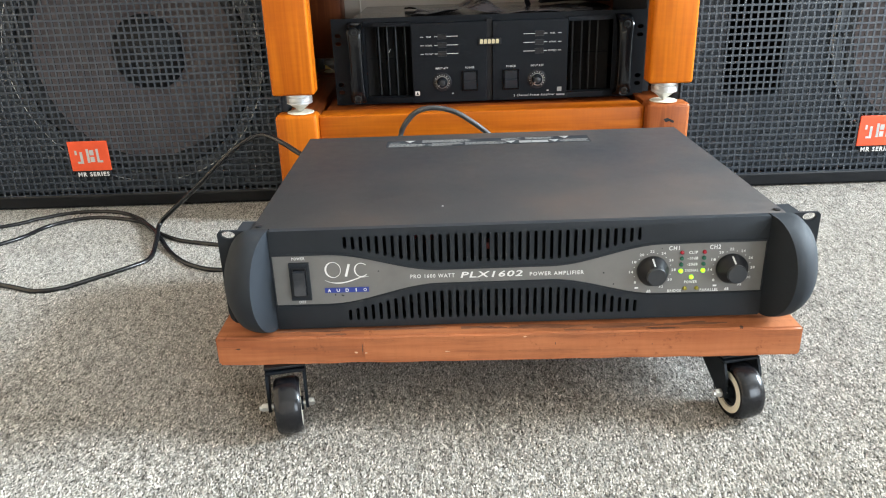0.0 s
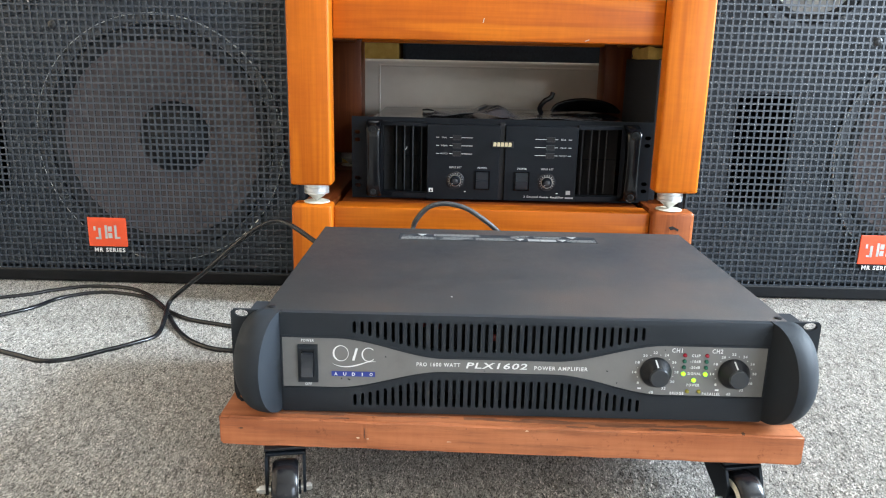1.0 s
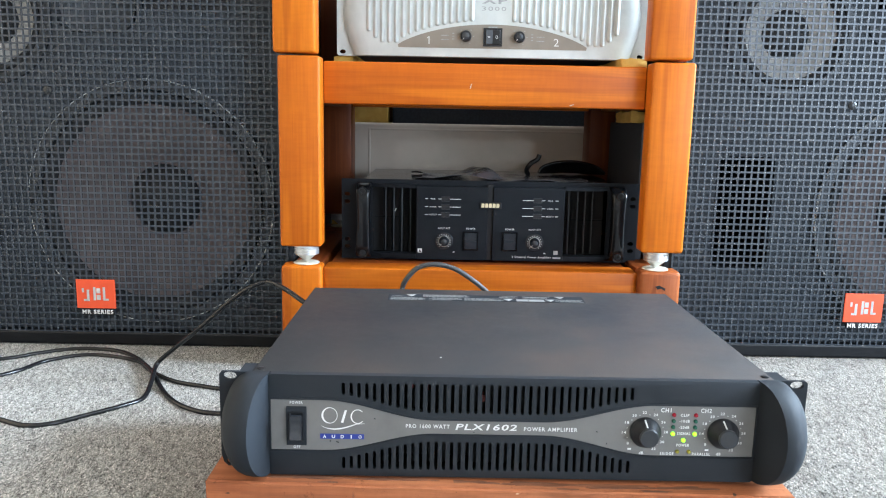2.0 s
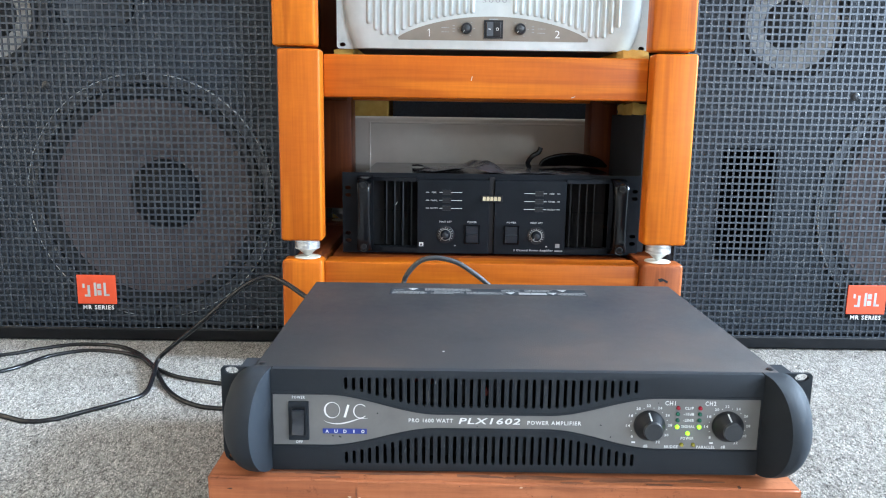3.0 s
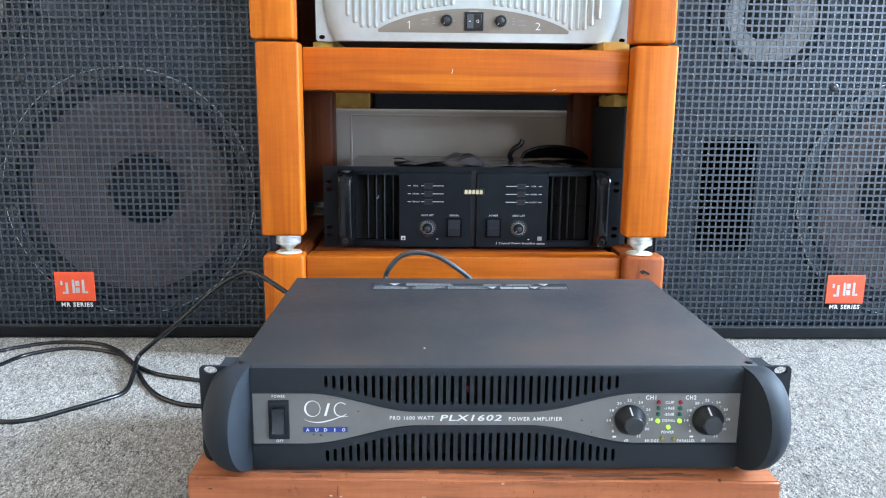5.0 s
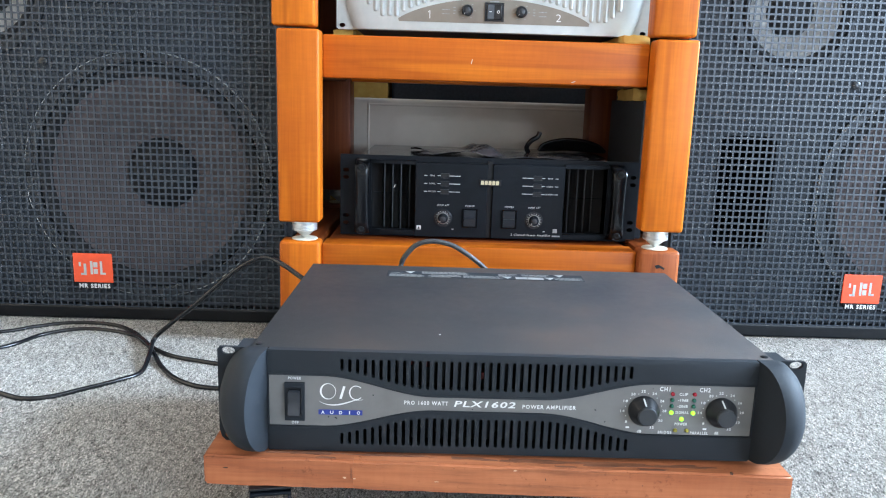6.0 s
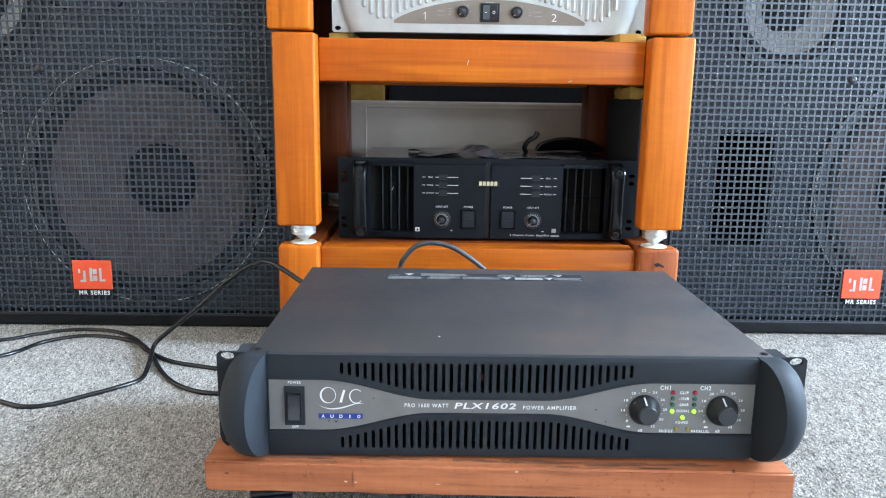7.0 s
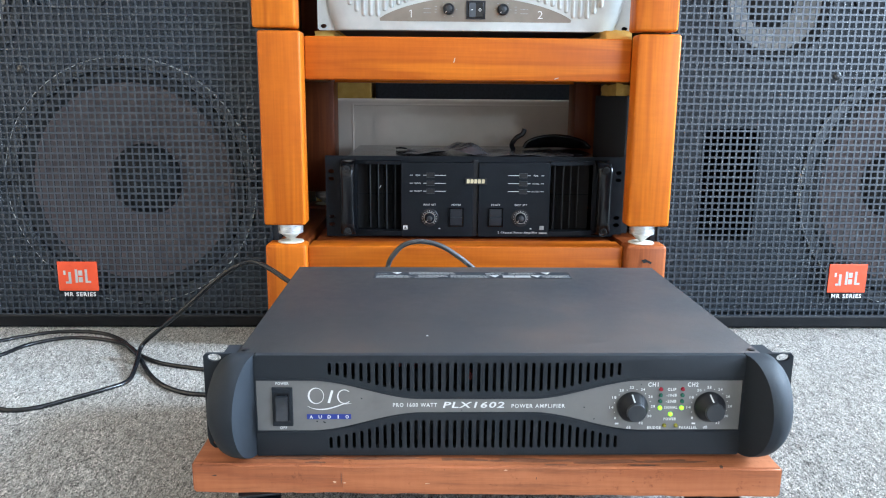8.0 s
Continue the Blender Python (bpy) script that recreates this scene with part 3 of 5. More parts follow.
    for k in range(nx + 1):
        x = gx0 + (gx1 - gx0) * k / nx
        rod(x - bar / 2, x + bar / 2, y, y + 0.0016, gz0, gz1)
    for k in range(nz + 1):
        z = gz0 + (gz1 - gz0) * k / nz
        rod(gx0, gx1, y - 0.0003, y + 0.0012, z - bar / 2, z + bar / 2)
    bm = bmesh.new()
    me = bpy.data.meshes.new("tmp")
    me.from_pydata(vs, [], fs)
    bm.from_mesh(me)
    bpy.data.meshes.remove(me)
    gr = part("grille", bm, GRILLE, sp, "black steel grille with square holes")
    part("lower_rail", bx(x0 + 0.002, x1 - 0.002, y - 0.002, y + 0.016, 0.003, 0.0245, 0.003), RAIL, sp, "black painted lower rail")
    for sx, sz in ((bx0 - 0.0235, 0.411), (bx0 - 0.0235, 0.720)):
        part("screw", lathe([(0.0065, 0.0), (0.0065, 0.0015), (0.004, 0.003), (0.0, 0.0032)], 14, facing(sx, y - 0.0005, sz)), GLOSSY, gr, "", True)
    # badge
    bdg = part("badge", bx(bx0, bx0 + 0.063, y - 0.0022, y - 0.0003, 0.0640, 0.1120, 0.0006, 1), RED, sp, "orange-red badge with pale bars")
    c = bx0 + 0.0315
    bars([(c - 0.0125, 0.0855, 0.0042, 0.019), (c - 0.002, 0.0885, 0.0040, 0.022), (c + 0.0045, 0.0935, 0.0065, 0.0085), (c + 0.0045, 0.0825, 0.0065, 0.0085), (c + 0.0135, 0.0885, 0.0038, 0.022), (c + 0.0175, 0.0790, 0.0060, 0.0032), (c - 0.0165, 0.0778, 0.006, 0.0034), (c - 0.0205, 0.094, 0.0034, 0.007)], y - 0.0023, PALE, bdg)
    tag = part("name_strip", bx(c - 0.0250, c + 0.0285, y - 0.0018, y - 0.0003, 0.0535, 0.0632, 0.0004, 1), BLACK, sp)
    lettering("MR SERIES", c + 0.0015, 0.0583, 0.050, 0.0072, y - 0.0019, WHITE, tag, bold=0.03)
    return sp


loudspeaker(-0.5305, 0.607, -0.9495, -0.2960, -0.778, -0.6505, "black loudspeaker with square-hole grille and orange-red badge, standing on the carpet")
loudspeaker(0.7450, 0.605, 0.3015, 0.9760, 0.4845, 0.5990, "black loudspeaker with square-hole grille, port and midrange showing, on the carpet")


# ---------------------------------------------------------------- wooden rack
YP, DEPTH, YBEAM = 0.515, 0.036, 0.547


def rack_tier(z0, z1, beam0, beam1, shelf, label, dx=0.0, yb=YBEAM, lip=0.001, round_by=0.0042):
    """Four posts joined by beams; one tier of the stacked rack."""
    tr = thing("rack_tier", (0, 0.75, z0), label, "rack", "stacked tiers of the wooden rack")
    for a, b in ((-0.299, -0.238), (0.238, 0.300)):
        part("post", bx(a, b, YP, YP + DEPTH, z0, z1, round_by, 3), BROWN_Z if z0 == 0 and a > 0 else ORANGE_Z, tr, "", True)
    for a, b in ((-0.299, -0.238), (0.226, 0.276)):
        part("post", bx(a, b, 0.895, 0.96, z0, z1, 0.004, 2), SHADED_RED_Z, tr, "", True)
    part("front_beam", bx(-0.2378, 0.2378, yb, yb + 0.045, beam0, beam1, 0.0024, 3), ORANGE_X if z0 else LOW_ORANGE_X, tr, "", True)
    part("rear_beam", bx(-0.2378, 0.2258, 0.91, 0.95, beam0, beam1, 0.0018, 2), ORANGE_X, tr, "", True)
    for a, b in ((-0.290, -0.245), (0.245, 0.290)):
        part("side_beam", bx(a, b, YP + DEPTH + 0.0002, 0.8948, beam0, beam1, 0.003, 2), SHADED_RED_Y, tr, "", True)
    if shelf:
        # shelf colour carries the shade cast by the tier and amplifier above
        part("shelf", bx(-0.2376, 0.2376, yb + 0.0455, 0.908, beam1 - lip - 0.019, beam1 - lip, 0.001, 1), SHADED_RED_X, tr, "shelf board with the rack's inner shade in its reddish-brown colour")
    tr.location.x += dx
    return tr


low = rack_tier(0.0, 0.160, 0.088, 0.1545, True, "low orange-stained timber rack tier standing on the carpet", yb=0.530, lip=0.006, round_by=0.0062)
part("dark_knot", plate([(0.262, 0.1375), (0.268, 0.1392), (0.2775, 0.1345), (0.2768, 0.1312), (0.2705, 0.1345), (0.2655, 0.1330)], [], YP - 0.0006, YP + 0.0005), DEEP, low)
mid_tier = rack_tier(0.188, 0.4645, 0.3985, 0.4595, False, "orange-stained timber rack tier standing on metal spikes")
part("pale_nick", turn(bx(-0.0005, 0.0005, -0.0003, 0.0004, -0.0034, 0.0034), pose(-0.0208, YBEAM, 0.4272, 0, 14, 0)), PALE, mid_tier)
part("pale_nick", turn(bx(-0.0030, 0.0030, -0.0004, 0.0004, -0.0005, 0.0005), pose(0.1290, YBEAM, 0.4025, 0, -18, 0)), PALE, mid_tier)
top_tier = rack_tier(0.468, 0.760, 0.690, 0.755, True, "orange-stained timber rack tier stacked on another tier", -0.006)
for x in (-0.264, 0.266):
    for y in (YP + 0.022, 0.925):
        sp = part("spike", lathe([(0.0, 0.0016), (0.002, 0.0022), (0.0150, 0.0130), (0.0178, 0.0138), (0.0186, 0.0145), (0.0186, 0.0168), (0.0178, 0.0174), (0.0178, 0.0180), (0.0186, 0.0186), (0.0186, 0.0232), (0.0178, 0.0238), (0.0178, 0.0244), (0.0186, 0.0250), (0.0186, 0.0279), (0.0, 0.0279)], 32, pose(x if y < 0.8 or x < 0 else 0.250, y, 0.160)), ALU, mid_tier, "turned aluminium spike foot", True)
        part("spike_disc", lathe([(0.0, 0.0002), (0.0195, 0.0002), (0.0195, 0.0010), (0.0188, 0.0016), (0.0, 0.0016)], 32, pose(x if y < 0.8 or x < 0 else 0.250, y, 0.160)), CREAM, low, "", True)
# ---------------------------------------------------------------- amplifier on the trolley
ZB, ZT, ZM = 0.0875, 0.1745, 0.131


def lens_half(x):
    """Half height of the grey fascia along the front panel."""
    t = min(max((abs(x + 0.0195) - 0.045) / 0.09, 0.0), 1.0)
    return 0.006 + 0.016 * t * t * (3 - 2 * t)


def end_cap(side):
    bm = bmesh.new()
    rings = []
    n = 28
    for k in range(n + 1):
        u = -math.cos(math.pi * k / n)
        z = ZM + (0.0435 if u > 0 else 0.0425) * u
        b = max(1 - u * u, 0.0) ** 0.5
        pts = [(0.1997, 0.0060), (0.1998, 0.0), (0.1998 + 0.0100 * b, -0.0340 * b), (0.2040 + 0.0122 * b, -0.0345 * b), (0.2085 + 0.0150 * b, -0.0310 * b),
               (0.2115 + 0.0185 * b, -0.0240 * b), (0.2135 + 0.0220 * b, -0.0120 * b), (0.2140 + 0.0245 * b, 0.0060)]
        rings.append([bm.verts.new((side * x, y, z)) for x, y in pts])
    m = len(rings[0])
    for a, b in zip(rings, rings[1:]):
        for k in range(m):
            bm.faces.new((a[k], a[(k + 1) % m], b[(k + 1) % m], b[k]))
    bm.faces.new(rings[0])
    bm.faces.new(rings[-1])
    return bm


def crescent(cx, cz, rx, rz, a0, a1, w, n=20):
    """An open arc that thins towards its ends, as a loop."""
    ts = [radians(a0 + (a1 - a0) * k / n) for k in range(n + 1)]
    far = [(cx + rx * math.cos(t), cz + rz * math.sin(t)) for t in ts]
    near = [(cx + (rx - w * (0.35 + 0.65 * math.sin(math.pi * k / n))) * math.cos(t), cz + (rz - 0.6 * w) * math.sin(t)) for k, t in enumerate(ts)]
    return far + near[::-1]


def pot_knob(cx, cz, r, deep, yf, parent, mat, angle, mark):
    kn = part("knob", lathe([(r, 0.0), (r, deep * 0.45), (r * 0.94, deep * 0.55), (r * 0.90, deep * 0.92), (r * 0.84, deep), (r * 0.62, deep), (r * 0.58, deep * 0.94), (0.0, deep * 0.94)], 40, facing(cx, yf, cz)), mat, parent, "", True)
    p = bx(-0.0006 * r / 0.013, 0.0006 * r / 0.013, -deep - 0.0002, -deep + 0.0012, r * 0.62, r * 0.88)
    q = bx(-0.0006 * r / 0.013, 0.0006 * r / 0.013, -deep * 0.93, -deep * 0.2, r * 0.895, r * 0.955)
    part("cap", lathe([(r * 0.56, deep * 0.92), (r * 0.56, deep * 1.03), (r * 0.50, deep * 1.06), (0.0, deep * 1.06)], 32, facing(cx, yf, cz)), KNOB_CAP, kn, "", True)
    part("pointer", turn(merge(p, q), pose(cx, yf, cz, 0, -angle, 0)), mark, kn)
    return kn


def fascia_knob(cx, cz, yf, parent):
    """A tapered pot knob: wide skirt, sloping shoulder, flat cap and a pale line down the slope."""
    m = facing(cx, yf, cz)
    kn = part("knob", lathe([(0.0126, 0.0), (0.0126, 0.0032), (0.0122, 0.0042), (0.0082, 0.0112), (0.0078, 0.0120)], 44, m), BLACK, parent, "black tapered knob", True)
    part("cap", lathe([(0.0078, 0.0119), (0.0077, 0.0142), (0.0071, 0.0148), (0.0, 0.0148)], 40, m), KNOB_CAP, kn, "", True)
    line = bmesh.new()
    a = [line.verts.new((xx, yy, zz)) for xx, yy, zz in ((-0.0006, -0.0046, 0.0122), (0.0006, -0.0046, 0.0122), (0.0006, -0.0116, 0.0082), (-0.0006, -0.0116, 0.0082))]
    line.faces.new(a)
    got = bmesh.ops.extrude_face_region(line, geom=line.faces[:])
    bmesh.ops.translate(line, verts=[v for v in got["geom"] if isinstance(v, bmesh.types.BMVert)], vec=(0, 0.0010, -0.0010))
    part("pointer", turn(line, pose(cx, yf, cz, 0, -8, 0)), PALE, kn)


def amplifier_on_trolley():
    am = thing("power_amplifier", (0, 0.16, ZB), "charcoal two-channel power amplifier with slotted front, resting on the wooden trolley", "amplifier")
    x = 0.2135
    # folded steel case
    part("top_cover", merge(bx(-x, x, 0.0065, 0.3095, ZT - 0.0016, ZT, 0.0007, 2)), STEEL_TOP, am, "scuffed black steel top", True)
    part("case", merge(bx(-x, -x + 0.0015, 0.0068, 0.3092, ZB + 0.002, ZT - 0.0017), bx(x - 0.0015, x, 0.0068, 0.3092, ZB + 0.002, ZT - 0.0017),
                       bx(-x + 0.0016, x - 0.0016, 0.0068, 0.3092, ZB + 0.002, ZB + 0.0035), bx(-x + 0.0016, x - 0.0016, 0.3075, 0.3092, ZB + 0.0036, ZT - 0.0017)), STEEL_TOP, am)
    for k in range(20):
        part("heat_sink_fin", bx(-0.145 + 0.0125 * k, -0.141 + 0.0125 * k, 0.012, 0.0335, ZB + 0.008, ZT - 0.008), DEEP, am)
    part("filter", bx(-0.2, 0.2, 0.034, 0.037, ZB + 0.004, ZT - 0.003), DEEP, am)
    for cx, cz, w in ((-0.0835, 0.163, 0.003), (-0.070, 0.162, 0.0035), (-0.0245, 0.152, 0.003)):
        part("coil", lathe([(0, 0), (w, 0), (w, 0.010), (0, 0.010)], 16, facing(cx, 0.022, cz)), DULL_RED, am)
    part("paint_chip", lathe([(0.0011, 0.0), (0.0008, 0.0003), (0.0, 0.0003)], 7, pose(-0.060, 0.049, ZT + 0.0001)), PALE, am)
    # front panel with slots and a recess for the fascia
    top = [(xx, ZM + lens_half(xx)) for xx in [-0.1985 + 0.397 * k / 80 for k in range(81)]]
    lens = top + [(xx, 2 * ZM - z) for xx, z in reversed(top)]
    slots = []
    for k in range(38):
        sx = -0.139 + 0.00635 * k
        slots.append(slot(sx, ZM + lens_half(sx) + 0.0062, 0.1682, 0.0029))
        slots.append(slot(sx, 0.0938, ZM - lens_half(sx) - 0.0062, 0.0029))
    pf = plate([(-0.1996, ZB), (0.1996, ZB), (0.1996, ZT - 0.0012), (0.1984, ZT), (-0.1984, ZT), (-0.1996, ZT - 0.0012)], [lens] + slots, 0.0, 0.0062)
    edge = [e for e in pf.edges if all(abs(v.co.y) < 1e-6 and (v.co.z > ZT - 0.0005 or v.co.z < ZB + 0.0002) for v in e.verts)]
    bmesh.ops.bevel(pf, geom=edge, offset=0.0014, segments=3, profile=0.5, affect="EDGES")
    part("front_panel", pf, FRONT, am, "charcoal slotted front panel", True)
    small = [(xx, ZM + (z - ZM) * 0.99) for xx, z in [(-0.1984, top[0][1])] + top[1:-1] + [(0.1984, top[-1][1])]]
    fascia = part("fascia", plate(small + [(xx, 2 * ZM - z) for xx, z in reversed(small)], [], 0.0013, 0.006), FASCIA, am, "warm grey hourglass-shaped fascia")
    rim = [(xx, z + 0.0007) for xx, z in top]
    for s in (1, -1):
        strip = [(xx, ZM + s * (z - ZM)) for xx, z in rim] + [(xx, ZM + s * (z + 0.0014 - ZM)) for xx, z in reversed(rim)]
        part("fascia_rim", plate(strip, [], -0.0007, 0.0003), FRONT, am)
    for s in (-1, 1):
        part("handle", end_cap(s), FRONT, am, "rounded charcoal end handle", True)
        ear = [(0.2136, ZB + 0.004), (0.236, ZB + 0.004), (0.2395, ZB + 0.0075), (0.2413, ZB + 0.014), (0.2413, ZT - 0.003), (0.2393, ZT - 0.0008), (0.2136, ZT - 0.0008)]
        loops = [[(s * (0.2325 + a), 0.1702 + b) for a, b in oval(0, 0, 0.0056, 0.0033, 16)], [(s * (0.2325 + a), 0.0955 + b) for a, b in oval(0, 0, 0.0050, 0.0033, 16)]]
        part("rack_ear", plate([(s * a, b) for a, b in ear], loops, 0.0066, 0.0096), FRONT, am, "rack ear with slotted holes")
        part("ear_web", bx(min(s * 0.2137, s * 0.226), max(s * 0.2137, s * 0.226), 0.0097, 0.030, ZT - 0.004, ZT - 0.0012, 0.0005, 1), FRONT, am)
        part("screw", lathe([(0.003, 0), (0.003, 0.0008), (0.0015, 0.0012), (0, 0.0012)], 12, pose(s * 0.2085, 0.013, ZT)), BLACK, am, "", True)
    yf = 0.0013
    # rocker switch
    sw = part("switch_frame", plate([(-0.1855, 0.1142), (-0.1693, 0.1142), (-0.1693, 0.1468), (-0.1855, 0.1468)], [[(-0.1826, 0.1195), (-0.1722, 0.1195), (-0.1722, 0.1415), (-0.1826, 0.1415)]], yf - 0.0025, yf), FRONT, am, "black rocker switch")
    rk = bmesh.new()
    prof = [(0.1199, 0.0035), (0.1199, -0.0078), (0.1212, -0.0084), (0.1240, -0.0070), (0.1275, -0.0058), (0.1310, -0.0053), (0.1345, -0.0056), (0.1380, -0.0066), (0.1408, -0.0078), (0.1411, 0.0035)]
    a, b = [[rk.verts.new((xx, yf + y, z)) for z, y in prof] for xx in (-0.1821, -0.1727)]
    for k in range(10):
        rk.faces.new((a[k], a[(k + 1) % 10], b[(k + 1) % 10], b[k]))
    rk.faces.new(a), rk.faces.new(b)
    bmesh.ops.bevel(rk, geom=[e for e in rk.edges if abs(e.verts[0].co.x - e.verts[1].co.x) < 1e-6], offset=0.0004, segments=2, affect="EDGES")
    part("switch_rim", plate([(-0.1832, 0.1180), (-0.1716, 0.1180), (-0.1716, 0.1430), (-0.1832, 0.1430)], [[(-0.1825, 0.1193), (-0.1723, 0.1193), (-0.1723, 0.1417), (-0.1825, 0.1417)]], yf - 0.0034, yf - 0.0024), BLACK, sw)
    part("rocker", rk, ROCKER, sw, "glossy black rocker", True)
    for cx in (0.1085, 0.1725):
        fascia_knob(cx, 0.1300, yf, am)
    # lamps
    def led(cx, cz, mat, r=0.0017):
        part("indicator", lathe([(r, -0.0005), (r, 0.0008), (r * 0.75, 0.0018), (0, 0.0022)], 16, facing(cx, yf, cz)), mat, am, "", True)
    for cx in (0.1315, 0.1495):
        led(cx, 0.1450, LED_RED)
        led(cx, 0.1398, LED_GREEN)
        led(cx, 0.1345, LED_GREEN)
        led(cx, 0.1287, LED_LIT, 0.0018)
    led(0.1405, 0.1232, LED_LIT, 0.0018)
    led(0.1362, 0.1132, LED_YELLOW)
    led(0.1458, 0.1132, LED_YELLOW)
    y = yf - 0.0001
    W = WHITE

    def words(s, cx, cz, w, h, mat=W, slant=0.0, bold=0.014, space=1.22):
        lettering(s, cx, cz, w, h, y, mat, fascia, slant=slant, bold=bold, space=space)

    words("POWER", -0.1775, 0.1502, 0.0105, 0.0024)
    words("OFF", -0.1775, 0.1117, 0.0056, 0.0024)
    words("PRO 1600 WATT", -0.0700, 0.1315, 0.0360, 0.0034)
    words("PLX1602", -0.0215, 0.1315, 0.0500, 0.0054, WHITE, slant=0.3, bold=0.016, space=1.12)
    words("POWER AMPLIFIER", 0.0310, 0.1305, 0.0440, 0.0034)
    words("CH1", 0.1248, 0.1490, 0.0085, 0.0038)
    words("CH2", 0.1577, 0.1490, 0.0088, 0.0038)
    words("CLIP", 0.1405, 0.1448, 0.0070, 0.0024)
    words("-10dB", 0.1405, 0.1397, 0.0084, 0.0024)
    words("-20dB", 0.1405, 0.1344, 0.0084, 0.0024)
    words("SIGNAL", 0.1405, 0.1290, 0.0110, 0.0024)
    words("POWER", 0.1405, 0.1188, 0.0105, 0.0024)
    words("BRIDGE", 0.1277, 0.1112, 0.0112, 0.0024)
    words("PARALLEL", 0.1562, 0.1112, 0.0150, 0.0024)
    for cx in (0.1085, 0.1725):
        words("dB", cx - 0.002, 0.1115, 0.0036, 0.0024)
        for s, ang in (("8", -128), ("14", -93), ("18", -62), ("20", -33), ("22", -4), ("24", 28), ("26", 59), ("28", 90), ("30", 121), ("32", 152)):
            a = radians(ang)
            words(s, cx + 0.0172 * math.sin(a), 0.1300 + 0.0167 * math.cos(a), 0.0017 * len(s), 0.0022)
        dots = [(cx + 0.0152 * math.sin(radians(g)), 0.1300 + 0.0150 * math.cos(radians(g)), 0.0006, 0.0006) for g in (-110, -78, -48, -19, 12, 43, 74, 105, 136)]
        bars(dots, y, W, fascia, "scale_marks")
        bars([(cx - 0.0120, 0.1148, 0.0030, 0.0014)], y, W, fascia, "scale_marks")
    for sx, sz, w, h in ((-0.1135, 0.1372, 0.0012, 0.0008), (-0.1440, 0.1165, 0.0022, 0.0008), (-0.1500, 0.1172, 0.0010, 0.0010), (0.0690, 0.1292, 0.0013, 0.0008), (0.0775, 0.1190, 0.0007, 0.0012), (-0.0320, 0.1268, 0.0008, 0.0006), (0.1150, 0.1490, 0.0006, 0.0006)):
        part("speck", turn(bx(-w / 2, w / 2, -0.0002, 0.0001, -h / 2, h / 2), pose(sx, y, sz, 0, 25, 0)), DEEP, fascia)
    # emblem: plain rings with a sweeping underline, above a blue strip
    ring = merge(plate(oval(-0.1505, 0.1395, 0.0066, 0.0070), [oval(-0.1500, 0.1395, 0.0056, 0.0064)], y - 0.0002, y),
                 plate([(-0.1412, 0.1335), (-0.1392, 0.1332), (-0.1362, 0.1440), (-0.1380, 0.1443)], [], y - 0.0002, y),
                 plate(crescent(-0.1275, 0.1388, 0.0058, 0.0062, 45, 318, 0.0011), [], y - 0.0002, y))
    low_edge = [(-0.1575 + 0.036 * k / 16, 0.1306 - 0.0036 * math.sin(math.pi * min(k / 13, 1.0) ** 0.8) + 0.0022 * (k / 16) ** 2) for k in range(17)]
    sweep = low_edge + [(a, b + 0.0001 + 0.0010 * math.sin(math.pi * k / 16)) for k, (a, b) in reversed(list(enumerate(low_edge)))]
    part("emblem", merge(ring, plate(sweep, [], y - 0.0002, y)), W, fascia, "white emblem of rings and a sweep")
    strip = part("blue_strip", bx(-0.1582, -0.1222, y - 0.0004, y, 0.1193, 0.1236), BLUE, am, "blue strip with white letters")
    for k, ch in enumerate("AUDIO"):
        lettering(ch, -0.1546 + 0.0073 * k, 0.12145, 0.0009 if ch == "I" else 0.0027, 0.0028, y - 0.0005, W, strip, bold=0.02)
    # warning label on the top
    lb = part("warning_label", bx(-0.121, 0.106, 0.2540, 0.2820, ZT + 0.0001, ZT + 0.0004), FRONT, am, "black label with pale print")
    rng = random.Random(4)
    rows = []
    # (from, to, near edge, far edge, line pitch) of each block of unreadable print
    for a, b, y0, y1, p in ((-0.118, -0.078, 0.2552, 0.2665, 0.0022), (-0.074, -0.036, 0.2552, 0.2665, 0.0022), (-0.033, 0.012, 0.2562, 0.2665, 0.0024), (0.072, 0.104, 0.2562, 0.2665, 0.0024),
                            (-0.117, -0.105, 0.2722, 0.2735, 0.0024), (-0.081, -0.027, 0.2710, 0.2800, 0.0022), (0.008, 0.030, 0.2710, 0.2800, 0.0024), (0.035, 0.067, 0.2715, 0.2800, 0.0022)):
        yy = y0
        while yy < y1:
            xx, end = a + rng.choice((0.0, 0.0, 0.004)), b - rng.choice((0.0, 0.0, 0.003, 0.012))
            while xx < end:
                w = min(rng.uniform(0.0025, 0.008), end - xx)
                rows.append(bx(xx, xx + w, yy, yy + 0.0008, ZT + 0.0004, ZT + 0.0006))
                xx += w + 0.0009
            yy += p
    tagged(part("printed_text", merge(*rows), LABEL_PRINT, lb), kind="stuff")
    for a, b in ((0.027, 0.0405), (0.0412, 0.0590)):
        part("print_block", bx(a, b, 0.2556, 0.2655, ZT + 0.0005, ZT + 0.0007), LABEL_PRINT, lb)
    for cx, yy in ((-0.095, 0.2800), (0.079, 0.2800), (0.0175, 0.2660), (0.066, 0.2660)):
        tri = bmesh.new()
        tri.faces.new([tri.verts.new((cx - 0.0056, yy, ZT + 0.0008)), tri.verts.new((cx + 0.0056, yy, ZT + 0.0008)), tri.verts.new((cx, yy - 0.0095, ZT + 0.0008))])
        g = bmesh.ops.extrude_face_region(tri, geom=tri.faces[:])
        bmesh.ops.translate(tri, verts=[v for v in g["geom"] if isinstance(v, bmesh.types.BMVert)], vec=(0, 0, -0.0003))
        part("warning_triangle", tri, GREY_PRINT, lb)
